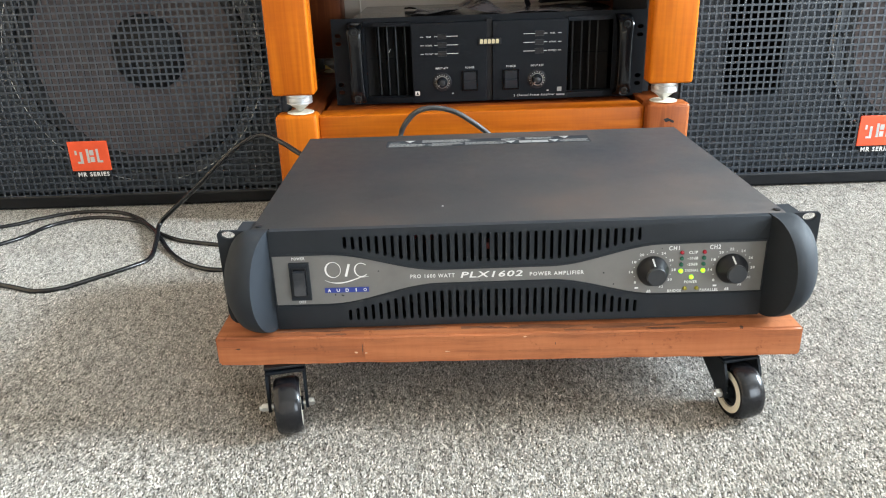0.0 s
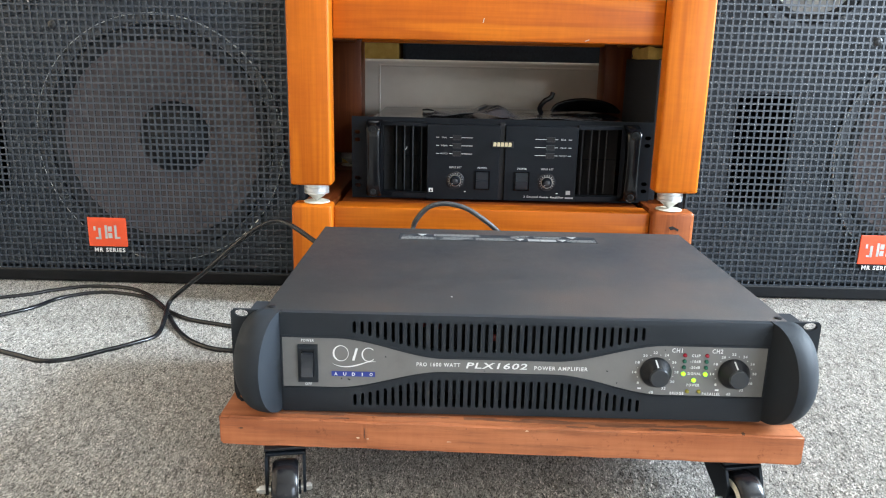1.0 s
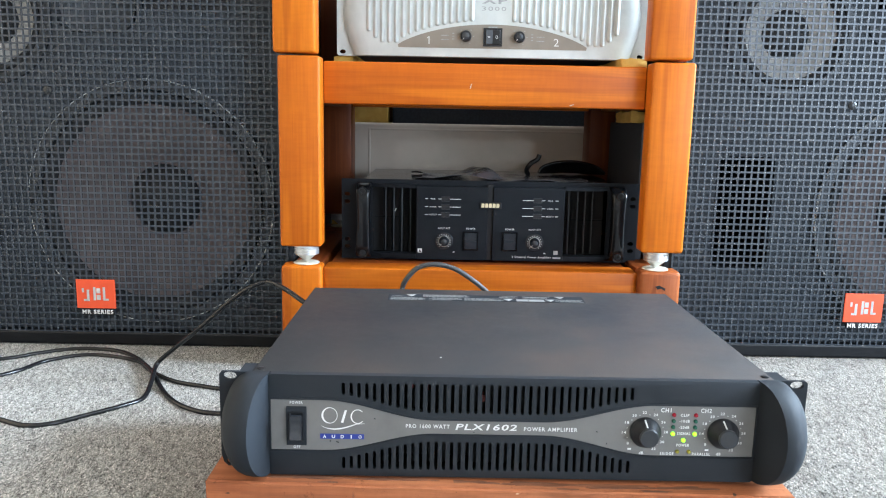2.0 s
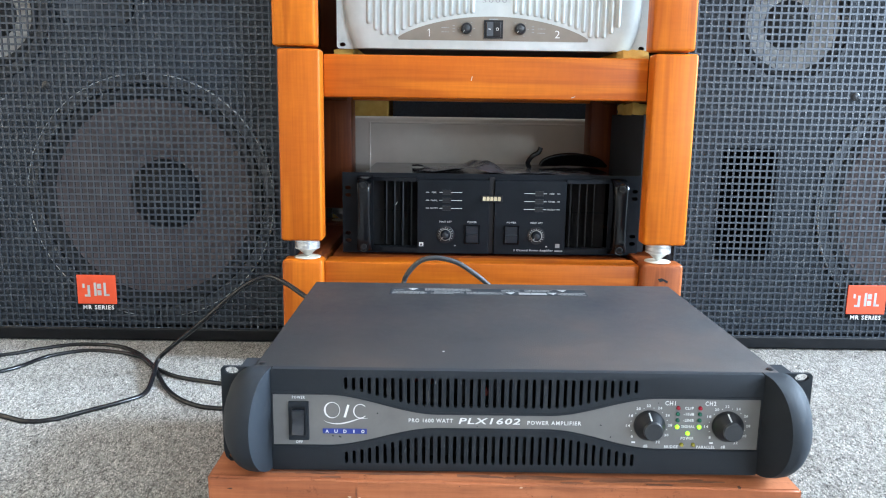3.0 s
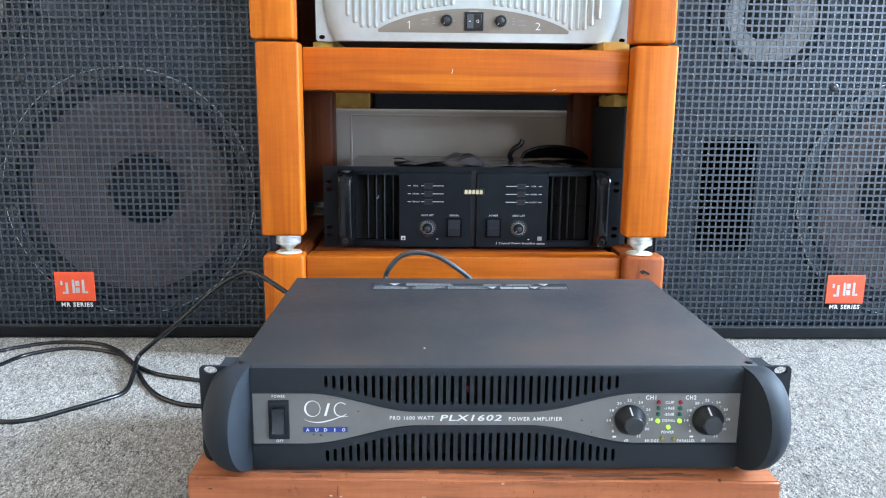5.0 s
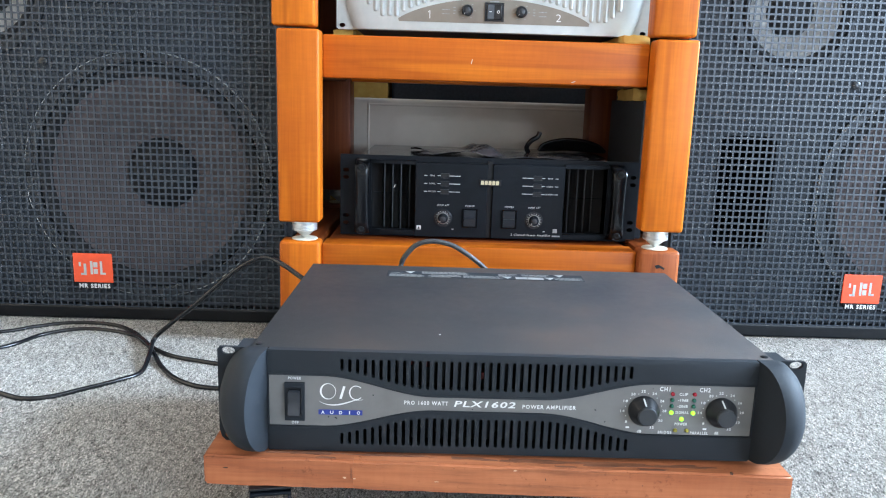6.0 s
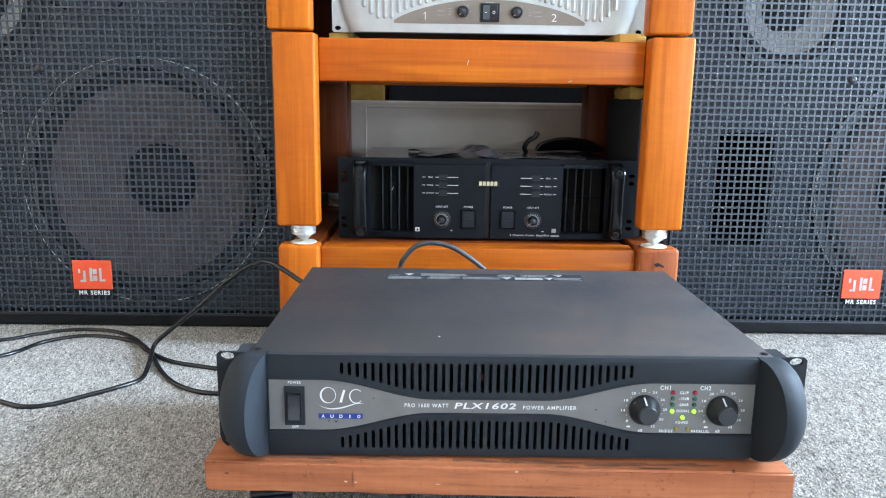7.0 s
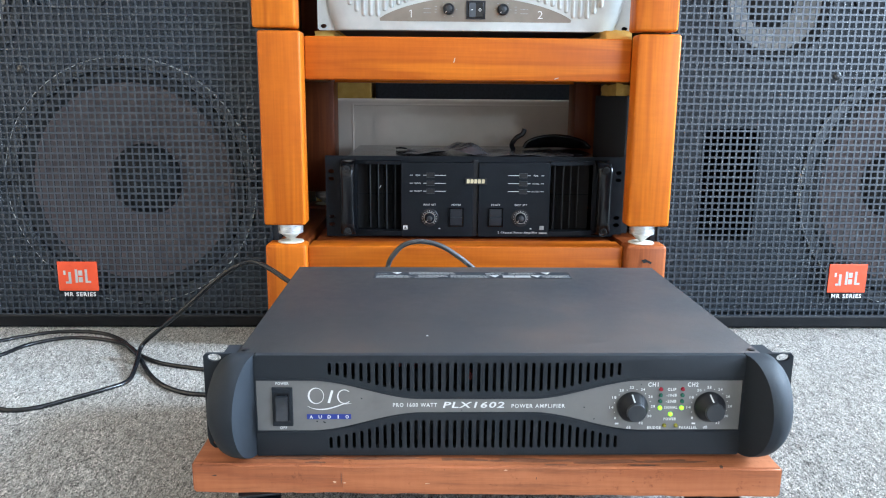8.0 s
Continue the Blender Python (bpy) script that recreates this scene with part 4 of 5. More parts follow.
    for fx in (-0.17, 0.17):
        for fy in (0.03, 0.28):
            part("foot", lathe([(0.008, 0), (0.009, 0.0035), (0, 0.0035)], 16, pose(fx, fy, ZB - 0.0014)), RUBBER, am)
    return am


amplifier_on_trolley()


# ---------------------------------------------------------------- wooden trolley
def trolley():
    tr = thing("trolley", (0, 0.15, 0), "reddish wooden plank trolley on black swivel castors, on the carpet", "trolley")
    for x0, x1 in ((-0.2505, -0.12805), (-0.1280, 0.2305)):
        bm = bx(x0, x1, -0.0143, 0.305, 0.0587, 0.0848)
        bmesh.ops.subdivide_edges(bm, edges=[e for e in bm.edges if abs(e.verts[0].co.x - e.verts[1].co.x) > 0.05], cuts=14 if x0 < -0.2 else 36)
        bmesh.ops.bevel(bm, geom=[e for e in bm.edges if e.calc_face_angle(0) > 1.0 and not all(abs(v.co.x + 0.128) < 0.0005 for v in e.verts)], offset=0.0018, segments=3, affect="EDGES")
        for v in bm.verts:
            v.co.z += 0.0010 * noise.noise(Vector((v.co.x * 22, v.co.z * 40, v.co.y * 9)))
            v.co.y += 0.0012 * noise.noise(Vector((v.co.x * 31, 3.0, v.co.z * 60)))
            if -0.22 < v.co.x < 0.2:
                v.co.z -= 0.0012 * max(0.0, noise.noise(Vector((v.co.x * 70, 1.7, v.co.z * 300))))
            v.co.z -= 0.010 * (v.co.x / 0.48) * 0.35
            v.co.y -= 0.006 * (v.co.x / 0.48)
        part("plank", bm, PLANK, tr, "worn reddish plank", True)
    rng = random.Random(11)

    def mark(name, x, w, tall, on_top, mat, off, n):
        drop, front = 0.010 * (x / 0.48) * 0.35, -0.0143 - 0.006 * (x / 0.48)
        ph = rng.uniform(0, 50)
        loop = []
        for k in range(n):
            a = 2 * math.pi * k / n
            r = 0.75 + 0.55 * noise.noise(Vector((2.2 * math.cos(a) + ph, 2.2 * math.sin(a), 0.5)))
            loop.append((w / 2 * math.cos(a) * r, tall / 2 * math.sin(a) * r))
        bm = plate(loop, [], -0.0003, 0.0009)
        turn(bm, pose(x, front + off, 0.0848 - drop, -90, 0, 0) if on_top else pose(x, front, off - drop, 0, 0, 0))
        part(name, bm, mat, tr)

    for x, w, tall, off in ((-0.170, 0.070, 0.0060, 0.0105), (-0.100, 0.085, 0.0050, 0.0115), (-0.035, 0.060, 0.0060, 0.0110), (0.020, 0.090, 0.0080, 0.0100), (0.085, 0.075, 0.0090, 0.0100), (0.140, 0.055, 0.0080, 0.0105), (0.115, 0.030, 0.0035, 0.0040), (0.045, 0.022, 0.0028, 0.0035), (-0.150, 0.016, 0.0024, 0.0040)):
        mark("grime_stain", x, w, tall, True, STAIN, off, 40)
    for x, w, tall, off in ((-0.232, 0.0052, 0.0011, 0.0745), (-0.1297, 0.0008, 0.0150, 0.0730), (-0.046, 0.0014, 0.0012, 0.0815), (0.029, 0.0008, 0.0032, 0.0745), (0.113, 0.0014, 0.0012, 0.0802), (0.108, 0.0014, 0.0014, 0.0725)):
        mark("nick", x, w, tall, False, GRIME, off, 10)
    for x, w, tall, off in ((-0.135, 0.0036, 0.0018, 0.0695), (-0.1270, 0.0028, 0.0014, 0.0690), (-0.060, 0.0050, 0.0008, 0.0690), (0.004, 0.0040, 0.0012, 0.0815)):
        mark("worn_spot", x, w, tall, False, WORN, off, 10)
    mark("nick", 0.181, 0.0042, 0.0036, True, GRIME, 0.0030, 10)
    return tr


TR = trolley()


def castor(x, y, heading, zt):
    """A swivel castor; the wheel trails away from the stem along heading (degrees, 0 points to -y)."""
    wz, trail = 0.0243, 0.019

    def loc(bm):
        return turn(bm, pose(x, y, 0, 0, 0, heading))

    cs = part("castor", loc(merge(bx(-0.0170, 0.0170, -0.017, 0.022, zt - 0.0022, zt, 0.0006, 1), lathe([(0.0, zt - 0.0036), (0.0125, zt - 0.0036), (0.014, zt - 0.0023), (0.0, zt - 0.0023)], 24))), BLACK, TR, "black swivel castor", True)
    fork = []
    for s in (-1, 1):
        b = bmesh.new()
        prof = [(0.017, zt - 0.0062), (-0.0185, zt - 0.0062), (-0.0235, 0.0400), (-trail - 0.0050, wz - 0.002), (-trail, wz - 0.0055), (-trail + 0.0050, wz - 0.002), (0.012, 0.040)]
        f0 = [b.verts.new((s * 0.0142, yy, z)) for yy, z in prof]
        f1 = [b.verts.new((s * 0.0166, yy, z)) for yy, z in prof]
        n = len(prof)
        for k in range(n):
            b.faces.new((f0[k], f0[(k + 1) % n], f1[(k + 1) % n], f1[k]))
        b.faces.new(f0), b.faces.new(f1)
        fork.append(b)
    fork.append(bx(-0.0164, 0.0164, -0.0185, 0.017, zt - 0.0061, zt - 0.0037, 0.0006, 2))
    part("fork", loc(merge(*fork)), SATIN, cs, "pressed black steel fork")
    wm = pose(0, -trail, wz, 0, 90, 0)
    part("tyre", loc(lathe([(0.0180, -0.0102), (0.0212, -0.0106), (0.0234, -0.0085), (0.0241, -0.0045), (0.0243, 0.0), (0.0241, 0.0045), (0.0234, 0.0085), (0.0212, 0.0106), (0.0180, 0.0102)], 40, wm)), RUBBER, cs, "glossy black tyre", True)
    part("hub", loc(lathe([(0.0125, -0.0060), (0.0128, -0.0106), (0.0182, -0.0106), (0.0182, 0.0106), (0.0128, 0.0106), (0.0125, 0.0060)], 40, wm)), CREAM, cs, "cream wheel hub", True)
    part("bearing", loc(lathe([(0.0, -0.0122), (0.0058, -0.0122), (0.0062, -0.0080), (0.0095, -0.0076), (0.0098, -0.0092), (0.0124, -0.0092), (0.0124, 0.0092), (0.0098, 0.0092), (0.0095, 0.0076), (0.0062, 0.0080), (0.0058, 0.0122), (0.0, 0.0122)], 32, wm)), SATIN, cs, "dark wheel bearing", True)
    part("axle", loc(merge(lathe([(0.0, -0.0245), (0.0024, -0.0240), (0.0024, 0.0215), (0.0, 0.0215)], 14, wm), lathe([(0.0, -0.0225), (0.0032, -0.0222), (0.0038, -0.0205), (0.0038, -0.0170), (0.0, -0.0166)], 6, wm), lathe([(0.0, 0.0166), (0.0038, 0.0170), (0.0038, 0.0195), (0.0032, 0.0208), (0.0, 0.0210)], 6, wm))), ZINC, cs, "zinc-plated axle bolt", True)


castor(-0.199, 0.003, 11, 0.0600)
castor(0.181, 0.004, 12, 0.0573)
castor(-0.196, 0.270, 30, 0.0600)
castor(0.176, 0.262, -25, 0.0573)


# ---------------------------------------------------------------- black amplifier in the rack
def rack_amplifier():
    YF, Z0, Z1 = 0.632, 0.1505, 0.281
    am = thing("rack_amplifier", (0.0185, 0.8, 0.1495), "black rack amplifier with two channel panels, resting on the timber shelf", "amplifier")
    c = 0.0185
    l, r, yb, y9, lo, hi = c - 0.212, c + 0.212, YF + 0.0042, YF + 0.30, Z0 + 0.002, Z1 - 0.004
    part("case", merge(bx(l, r, yb, y9, hi - 0.0015, hi, 0.0006, 2), bx(l, r, yb, y9, lo, lo + 0.0015), bx(l, l + 0.0015, yb, y9, lo + 0.0015, hi - 0.0015), bx(r - 0.0015, r, yb, y9, lo + 0.0015, hi - 0.0015), bx(l + 0.0015, r - 0.0015, y9 - 0.0015, y9, lo + 0.0015, hi - 0.0015)), CASE_TOP, am, "black steel case")
    out = [(c - 0.2413, Z0), (c + 0.2413, Z0), (c + 0.2413, Z1), (c - 0.2413, Z1)]
    holes = [[(s * a + c, b) for a, b in oval(0.2325, z, 0.005, 0.0033, 14)] for s in (-1, 1) for z in (0.170, 0.182, 0.244, 0.256)]
    vents = [[(c - 0.191, 0.162), (c - 0.1205, 0.162), (c - 0.1205, 0.268), (c - 0.191, 0.268)], [(c + 0.1205, 0.162), (c + 0.191, 0.162), (c + 0.191, 0.268), (c + 0.1205, 0.268)]]
    part("front_plate", plate(out, holes + vents, YF, YF + 0.004), SATIN, am)
    for s in (-1, 1):
        part("vent_backing", bx(c + s * 0.1565 - 0.0375, c + s * 0.1565 + 0.0375, YF + 0.0440, YF + 0.0455, 0.156, 0.272), DEEP, am)
        for k, deep in enumerate((0.0, 0.0, 0.010, 0.018)):
            xx = c + s * (0.1300 + 0.0140 * k)
            part("vent_slat", turn(bx(-0.0008, 0.0008, -0.0035, 0.0190, 0.1605, 0.2715), pose(xx, YF + 0.009 + deep, 0, 0, 0, -s * 12)), FIN, am)
        part("vent_crossbar", bx(min(c + s * 0.121, c + s * 0.1905), max(c + s * 0.121, c + s * 0.1905), YF + 0.0310, YF + 0.0320, 0.2155, 0.2175), SATIN, am)
        for z0, z1 in ((0.2685, 0.2745), (0.1545, 0.1615)):
            b = bmesh.new()
            prof = [(0.1197, -0.0128), (0.150, -0.0115), (0.176, -0.0075), (0.193, 0.0), (0.1197, 0.0)]
            a0 = [b.verts.new((c + s * xx, YF - 0.0003 + y, z0)) for xx, y in prof]
            a1 = [b.verts.new((c + s * xx, YF - 0.0003 + y, z1)) for xx, y in prof]
            for k in range(5):
                b.faces.new((a0[k], a0[(k + 1) % 5], a1[(k + 1) % 5], a1[k]))
            b.faces.new(a0), b.faces.new(a1)
            part("vent_lip", b, SATIN, am)
        # carrying handle
        hx = c + s * 0.2040
        hb = bmesh.new()
        rings = []
        for k in range(21):
            t = k / 20
            z = 0.1535 + t * 0.123
            d = 0.030 * (1 - abs(2 * t - 1) ** 14) + 0.004
            w = 0.0105 + 0.0018 * abs(2 * t - 1) ** 2
            e = min(-d + 0.016, -0.0005)
            ring = [(-w, -d + 0.0050), (-w * 0.93, -d + 0.0022), (-w * 0.74, -d + 0.0006), (-w * 0.5, -d), (w * 0.5, -d), (w * 0.74, -d + 0.0006), (w * 0.93, -d + 0.0022), (w, -d + 0.0050), (w, e), (-w, e)]
            rings.append([hb.verts.new((hx + xx, YF + yy, z)) for xx, yy in ring])
        for p, q in zip(rings, rings[1:]):
            for k in range(10):
                hb.faces.new((p[k], p[(k + 1) % 10], q[(k + 1) % 10], q[k]))
        hb.faces.new(rings[0]), hb.faces.new(rings[-1])
        hd = part("handle", hb, HANDLE, am, "black bow handle with socket bolts", True)
        for z in (0.1655, 0.2635):
            part("bolt_recess", lathe([(0.0080, 0.0006), (0.0078, 0.0012), (0.0066, 0.0010), (0.0064, 0.0002), (0, 0.0002)], 28, facing(hx, YF - 0.0332, z)), HANDLE, hd, "", True)
            part("bolt", lathe([(0.0050, 0), (0.0050, 0.0022), (0.0044, 0.0027), (0.0027, 0.0027), (0.0025, 0.0006), (0, 0.0006)], 20, facing(hx, YF - 0.0332, z)), DEEP, hd, "", True)
        # channel panel
        x0, x1 = (c - 0.1195, c - 0.0045) if s < 0 else (c + 0.0045, c + 0.1195)
        pn = part("channel_panel", bx(x0, x1, YF - 0.0130, YF - 0.0004, Z0 + 0.002, 0.2722, 0.0008, 2), SATIN, am, "matt black channel panel")
        yy = YF - 0.0131
        kx, sx = (-0.0555, -0.0125) if s < 0 else (0.0915, 0.0510)
        part("knob_plate", lathe([(0.0, 0.0012), (0.0135, 0.0012), (0.0145, 0.0004), (0.0145, 0.0)], 32, facing(kx, yy, 0.1835)), BLACK, pn, "", True)
        ticks = merge(*[turn(bx(-0.00035, 0.00035, -0.0015, -0.0012, 0.0102, 0.0120), pose(kx, yy, 0.1835, 0, a, 0)) for a in range(-140, 141, 20)])
        part("scale_marks", ticks, WHITE, pn)
        part("knob_ring", lathe([(0.0094, 0.0016), (0.0092, 0.0024), (0.0084, 0.0024), (0.0082, 0.0016)], 36, facing(kx, yy, 0.1835)), ZINC, pn, "grey metal ring", True)
        pot_knob(kx, 0.1835, 0.0078, 0.010, yy - 0.0012, pn, SATIN, 128, WHITE)
        sf = part("switch_frame", plate([(sx - 0.0125, 0.1690), (sx + 0.0125, 0.1690), (sx + 0.0125, 0.2000), (sx - 0.0125, 0.2000)], [[(sx - 0.0100, 0.1710), (sx + 0.0100, 0.1710), (sx + 0.0100, 0.1980), (sx - 0.0100, 0.1980)]], yy - 0.0022, yy), HANDLE, pn)
        part("rocker", merge(turn(bx(-0.0096, 0.0096, -0.0015, 0.0015, -0.0065, 0.0065, 0.0004, 1), pose(sx, yy - 0.0014, 0.1780, 7, 0, 0)), turn(bx(-0.0096, 0.0096, -0.0015, 0.0015, -0.0065, 0.0065, 0.0004, 1), pose(sx, yy - 0.0002, 0.1912, 3, 0, 0))), SWITCH, sf)
        lettering("POWER", sx, 0.2045, 0.0145, 0.0030, yy, WHITE, pn)
        lettering("INPUT ATT", kx, 0.2045, 0.0195, 0.0030, yy, WHITE, pn)
        lx = -0.0540 if s < 0 else 0.0945
        marks, wins = [], []
        for k, word in enumerate(("PEAK", "SIGNAL", "PROTECT")):
            zz = 0.2520 - 0.0128 * k
            part("window_rim", plate([(lx - 0.0068, zz - 0.0039), (lx + 0.0068, zz - 0.0039), (lx + 0.0068, zz + 0.0039), (lx - 0.0068, zz + 0.0039)], [[(lx - 0.0063, zz - 0.0035), (lx + 0.0063, zz - 0.0035), (lx + 0.0063, zz + 0.0035), (lx - 0.0063, zz + 0.0035)]], yy - 0.0011, yy), SLATE, pn)
            wins.append(bx(lx - 0.0062, lx + 0.0062, yy - 0.0008, yy, zz - 0.0034, zz + 0.0034, 0.0003, 1))
            ww = 0.0075 + 0.0016 * (len(word) - 4)
            marks += [(lx - s * 0.0155, zz, 0.0180, 0.0008), (lx + s * 0.0092, zz, 0.0052, 0.0008), (lx + s * 0.0308, zz, 0.0050, 0.0008)]
            lettering(word, lx + s * 0.0202, zz, ww, 0.0024, yy, WHITE, pn)
        bars(marks, yy, WHITE, pn, "printed_lines")
        for w in wins:
            part("indicator_window", w, DEEP, pn)
        tx = x0 + 0.0065 if s < 0 else x1 - 0.0115
        part("channel_mark", plate([(tx - 0.0035, 0.1640), (tx + 0.0035, 0.1640), (tx + 0.0035, 0.1706), (tx - 0.0035, 0.1706)], [[(tx - 0.0022, 0.1650), (tx + 0.0022, 0.1650), (tx, 0.1695)]] if s < 0 else [], yy - 0.0002, yy), WHITE if s < 0 else GREY_PRINT, pn)
        bars([(kx + s * (-0.016 if s < 0 else 0.017), 0.1658, 0.0030, 0.0012)], yy, WHITE, pn, "printed_mark")
        if s > 0:
            lettering("2 Channel Power Amplifier", 0.0875, 0.1590, 0.0640, 0.0044, yy, WHITE, pn)
            bars([(0.1285, 0.1587, 0.0130, 0.0024)], yy, GREY_PRINT, pn, "printed_mark")
    part("scratch", turn(bx(-0.0004, 0.0004, -0.0003, 0.0003, -0.0030, 0.0030), pose(c - 0.1540, YF + 0.0050, 0.2310, 0, 28, 0)), WHITE, am)
    bd = part("badge", bx(c - 0.0175, c + 0.0175, YF - 0.0150, YF - 0.0132, 0.2375, 0.2480, 0.0005, 1), BLACK, am, "black badge with pale gold bars")
    for k in range(5):
        part("print", plate([(c - 0.0150 + 0.0060 * k, 0.2396), (c - 0.0104 + 0.0060 * k, 0.2396), (c - 0.0098 + 0.0060 * k, 0.2440), (c - 0.0108 + 0.0060 * k, 0.2461), (c - 0.0144 + 0.0060 * k, 0.2461)], [], YF - 0.0153, YF - 0.0150), GOLD, bd)
    part("centre_rib", bx(c - 0.0042, c + 0.0042, YF - 0.0080, YF - 0.0004, Z0 + 0.002, 0.2760, 0.0005, 1), BLACK, am)
    for fx in (-0.17, 0.2):
        for fy in (0.68, 0.88):
            part("foot", lathe([(0.008, 0), (0.009, 0.0030), (0, 0.0030)], 14, pose(fx, fy, 0.1496)), RUBBER, am)
    return am


rack_amplifier()


# ---------------------------------------------------------------- silver amplifier above
def silver_amplifier():
    YF, Z0, Z1, c = 0.626, 0.4735, 0.606, 0.0130
    am = thing("silver_amplifier", (c, 0.8, Z0), "silver ribbed-front power amplifier resting on yellow foam pads", "amplifier")
    part("case", bx(c - 0.214, c + 0.214, YF + 0.014, YF + 0.32, Z0 + 0.002, Z1 - 0.002, 0.0015, 2), SATIN, am, "black steel case")
    holes = [[(s * a + c, b) for a, b in oval(0.2325, z, 0.0048, 0.0033, 14)] for s in (-1, 1) for z in (0.4798, 0.5985)]
    part("rack_plate", plate([(c - 0.2413, Z0 + 0.003), (c - 0.2385, Z0), (c + 0.2385, Z0), (c + 0.2413, Z0 + 0.003), (c + 0.2413, Z1), (c - 0.2413, Z1)], holes, YF, YF + 0.004), SILVER, am)

    def low_arc(u):
        return 0.489 + 0.0335 * max(1 - (u / 0.147) ** 2, 0) ** 0.8

    # body with slanted rounded ends
    bm = bmesh.new()
    prof = [(-0.2245, -0.0005), (-0.2225, -0.0060), (-0.2180, -0.0110), (-0.2110, -0.0150), (-0.2030, -0.0173), (-0.1950, -0.0180), (0.1950, -0.0180), (0.2030, -0.0173), (0.2110, -0.0150), (0.2180, -0.0110), (0.2225, -0.0060), (0.2245, -0.0005)]
    levels = []
    for k in range(13):
        z = Z0 + (Z1 - Z0) * k / 12
        f = (0.231 - 0.0165 * (abs(z - 0.540) / 0.066) ** 1.6) / 0.2245
        levels.append([bm.verts.new((c + xx * f, YF + y, z)) for xx, y in prof])
    for a, b in zip(levels, levels[1:]):
        for k in range(12):
            bm.faces.new((a[k], a[(k + 1) % 12], b[(k + 1) % 12], b[k]))
    bm.faces.new(levels[0]), bm.faces.new(levels[-1])
    fr = part("front_moulding", bm, SILVER, am, "silver moulded front", True)
    yf = YF - 0.0180
    # rounded vertical ribs between the two panels
    for k in range(32):
        u = (0.0325 + 0.0105 * (k // 2)) * (1 if k % 2 else -1)
        lo = low_arc(u) + 0.005 if abs(u) < 0.140 else 0.4925 + max(abs(u) - 0.172, 0) * 0.9
        hi = min(1.0885 - low_arc(u) - 0.003 if abs(u) < 0.12 else 0.602, 0.602)
        w = 0.0041
        b = bmesh.new()
        rows = []
        for z, g in ((lo, 0.0), (lo + 0.0018, 0.75), (lo + 0.0045, 1.0), (hi - 0.003, 1.0), (hi, 0.0)):
            rows.append([b.verts.new((c + u + w * q * (0.55 + 0.45 * g), yf + 0.0003 - 0.0042 * g * math.cos(q * math.pi / 2), z)) for q in (-1, -0.66, -0.33, 0, 0.33, 0.66, 1)])
        for p, q in zip(rows, rows[1:]):
            for j in range(6):
                b.faces.new((p[j], p[j + 1], q[j + 1], q[j]))
        part("rib", b, SILVER, fr, "", True)
    # lower and upper taupe panels
    arc = [(c + u, low_arc(u)) for u in [-0.1455 + 0.291 * k / 40 for k in range(41)]]
    lens = [(c - 0.1445, 0.4865)] + arc + [(c + 0.1445, 0.4865)]
    pn = part("control_panel", plate(lens[::-1], [], yf - 0.0006, yf + 0.0006), TAUPE, am, "taupe lens-shaped control panel")
    up = [(a, 1.0885 - b) for a, b in arc if 1.0885 - b < 0.6055]
    part("upper_panel", plate(up + [(up[-1][0], 0.6055), (up[0][0], 0.6055)], [], yf - 0.0006, yf + 0.0006), TAUPE, am)
    y = yf - 0.0007
    for kx in (c - 0.0410, c + 0.0410):
        part("knob_recess", lathe([(0.0102, 0.0), (0.0102, 0.0008), (0.009, 0.0008), (0.009, 0.0002), (0, 0.0002)], 28, facing(kx, y, 0.5045)), TAUPE, pn)
        pot_knob(kx, 0.5045, 0.0084, 0.010, y - 0.0002, pn, BLACK, 140, WHITE)
        s = 1 if kx > c else -1
        bars([(kx + s * 0.0195, 0.5000 + 0.0042 * k, 0.0034, 0.0012) for k in range(3)] + [(kx + s * 0.0325, 0.4990 + 0.0062 * k, 0.0120, 0.0010) for k in range(2)], y, GREY_PRINT, pn)
        bars([(kx + 0.0118 * math.sin(radians(a)), 0.5045 + 0.0118 * math.cos(radians(a)), 0.0022, 0.0009) for a in (-90, -40, 40, 90, 150, 210)], y, GREY_PRINT, pn)
    sf = part("switch_frame", plate([(c - 0.0145, 0.4900), (c + 0.0145, 0.4900), (c + 0.0145, 0.5170), (c - 0.0145, 0.5170)], [[(c - 0.0115, 0.4925), (c + 0.0115, 0.4925), (c + 0.0115, 0.5145), (c - 0.0115, 0.5145)]], y - 0.0025, y), BLACK, pn, "black rocker switch")
    part("rocker", merge(turn(bx(-0.0056, 0.0056, -0.0020, 0.0020, -0.0108, 0.0108, 0.0005, 1), pose(c - 0.0056, y - 0.0022, 0.5035, 0, 0, 9)), turn(bx(-0.0056, 0.0056, -0.0020, 0.0020, -0.0108, 0.0108, 0.0005, 1), pose(c + 0.0056, y - 0.0022, 0.5035, 0, 0, -9))), GLOSSY, sf)
    bars([(c - 0.006, 0.5035, 0.0034, 0.0008)], y - 0.0046, WHITE, sf)
    part("print", plate(oval(c + 0.006, 0.5035, 0.0020, 0.0024, 14), [oval(c + 0.006, 0.5035, 0.0013, 0.0017, 14)], y - 0.0048, y - 0.0045), WHITE, sf)
    bars([(c, 0.5185, 0.0140, 0.0016)], y, GREY_PRINT, pn)
    part("lettering", merge(bx(c - 0.0981, c - 0.0970, y - 0.0003, y, 0.4919, 0.5031), turn(bx(-0.0004, 0.0004, -0.0003, 0.0, -0.0036, 0.0), pose(c - 0.0976, y, 0.5030, 0, 52, 0))), WHITE, pn)
    lettering("2", c + 0.0980, 0.4975, 0.0076, 0.0112, y, WHITE, pn, bold=-0.012)
    lettering("XP", c + 0.0015, 0.5575, 0.0390, 0.0090, yf - 0.0001, GREY_PRINT, fr, bold=0.03)
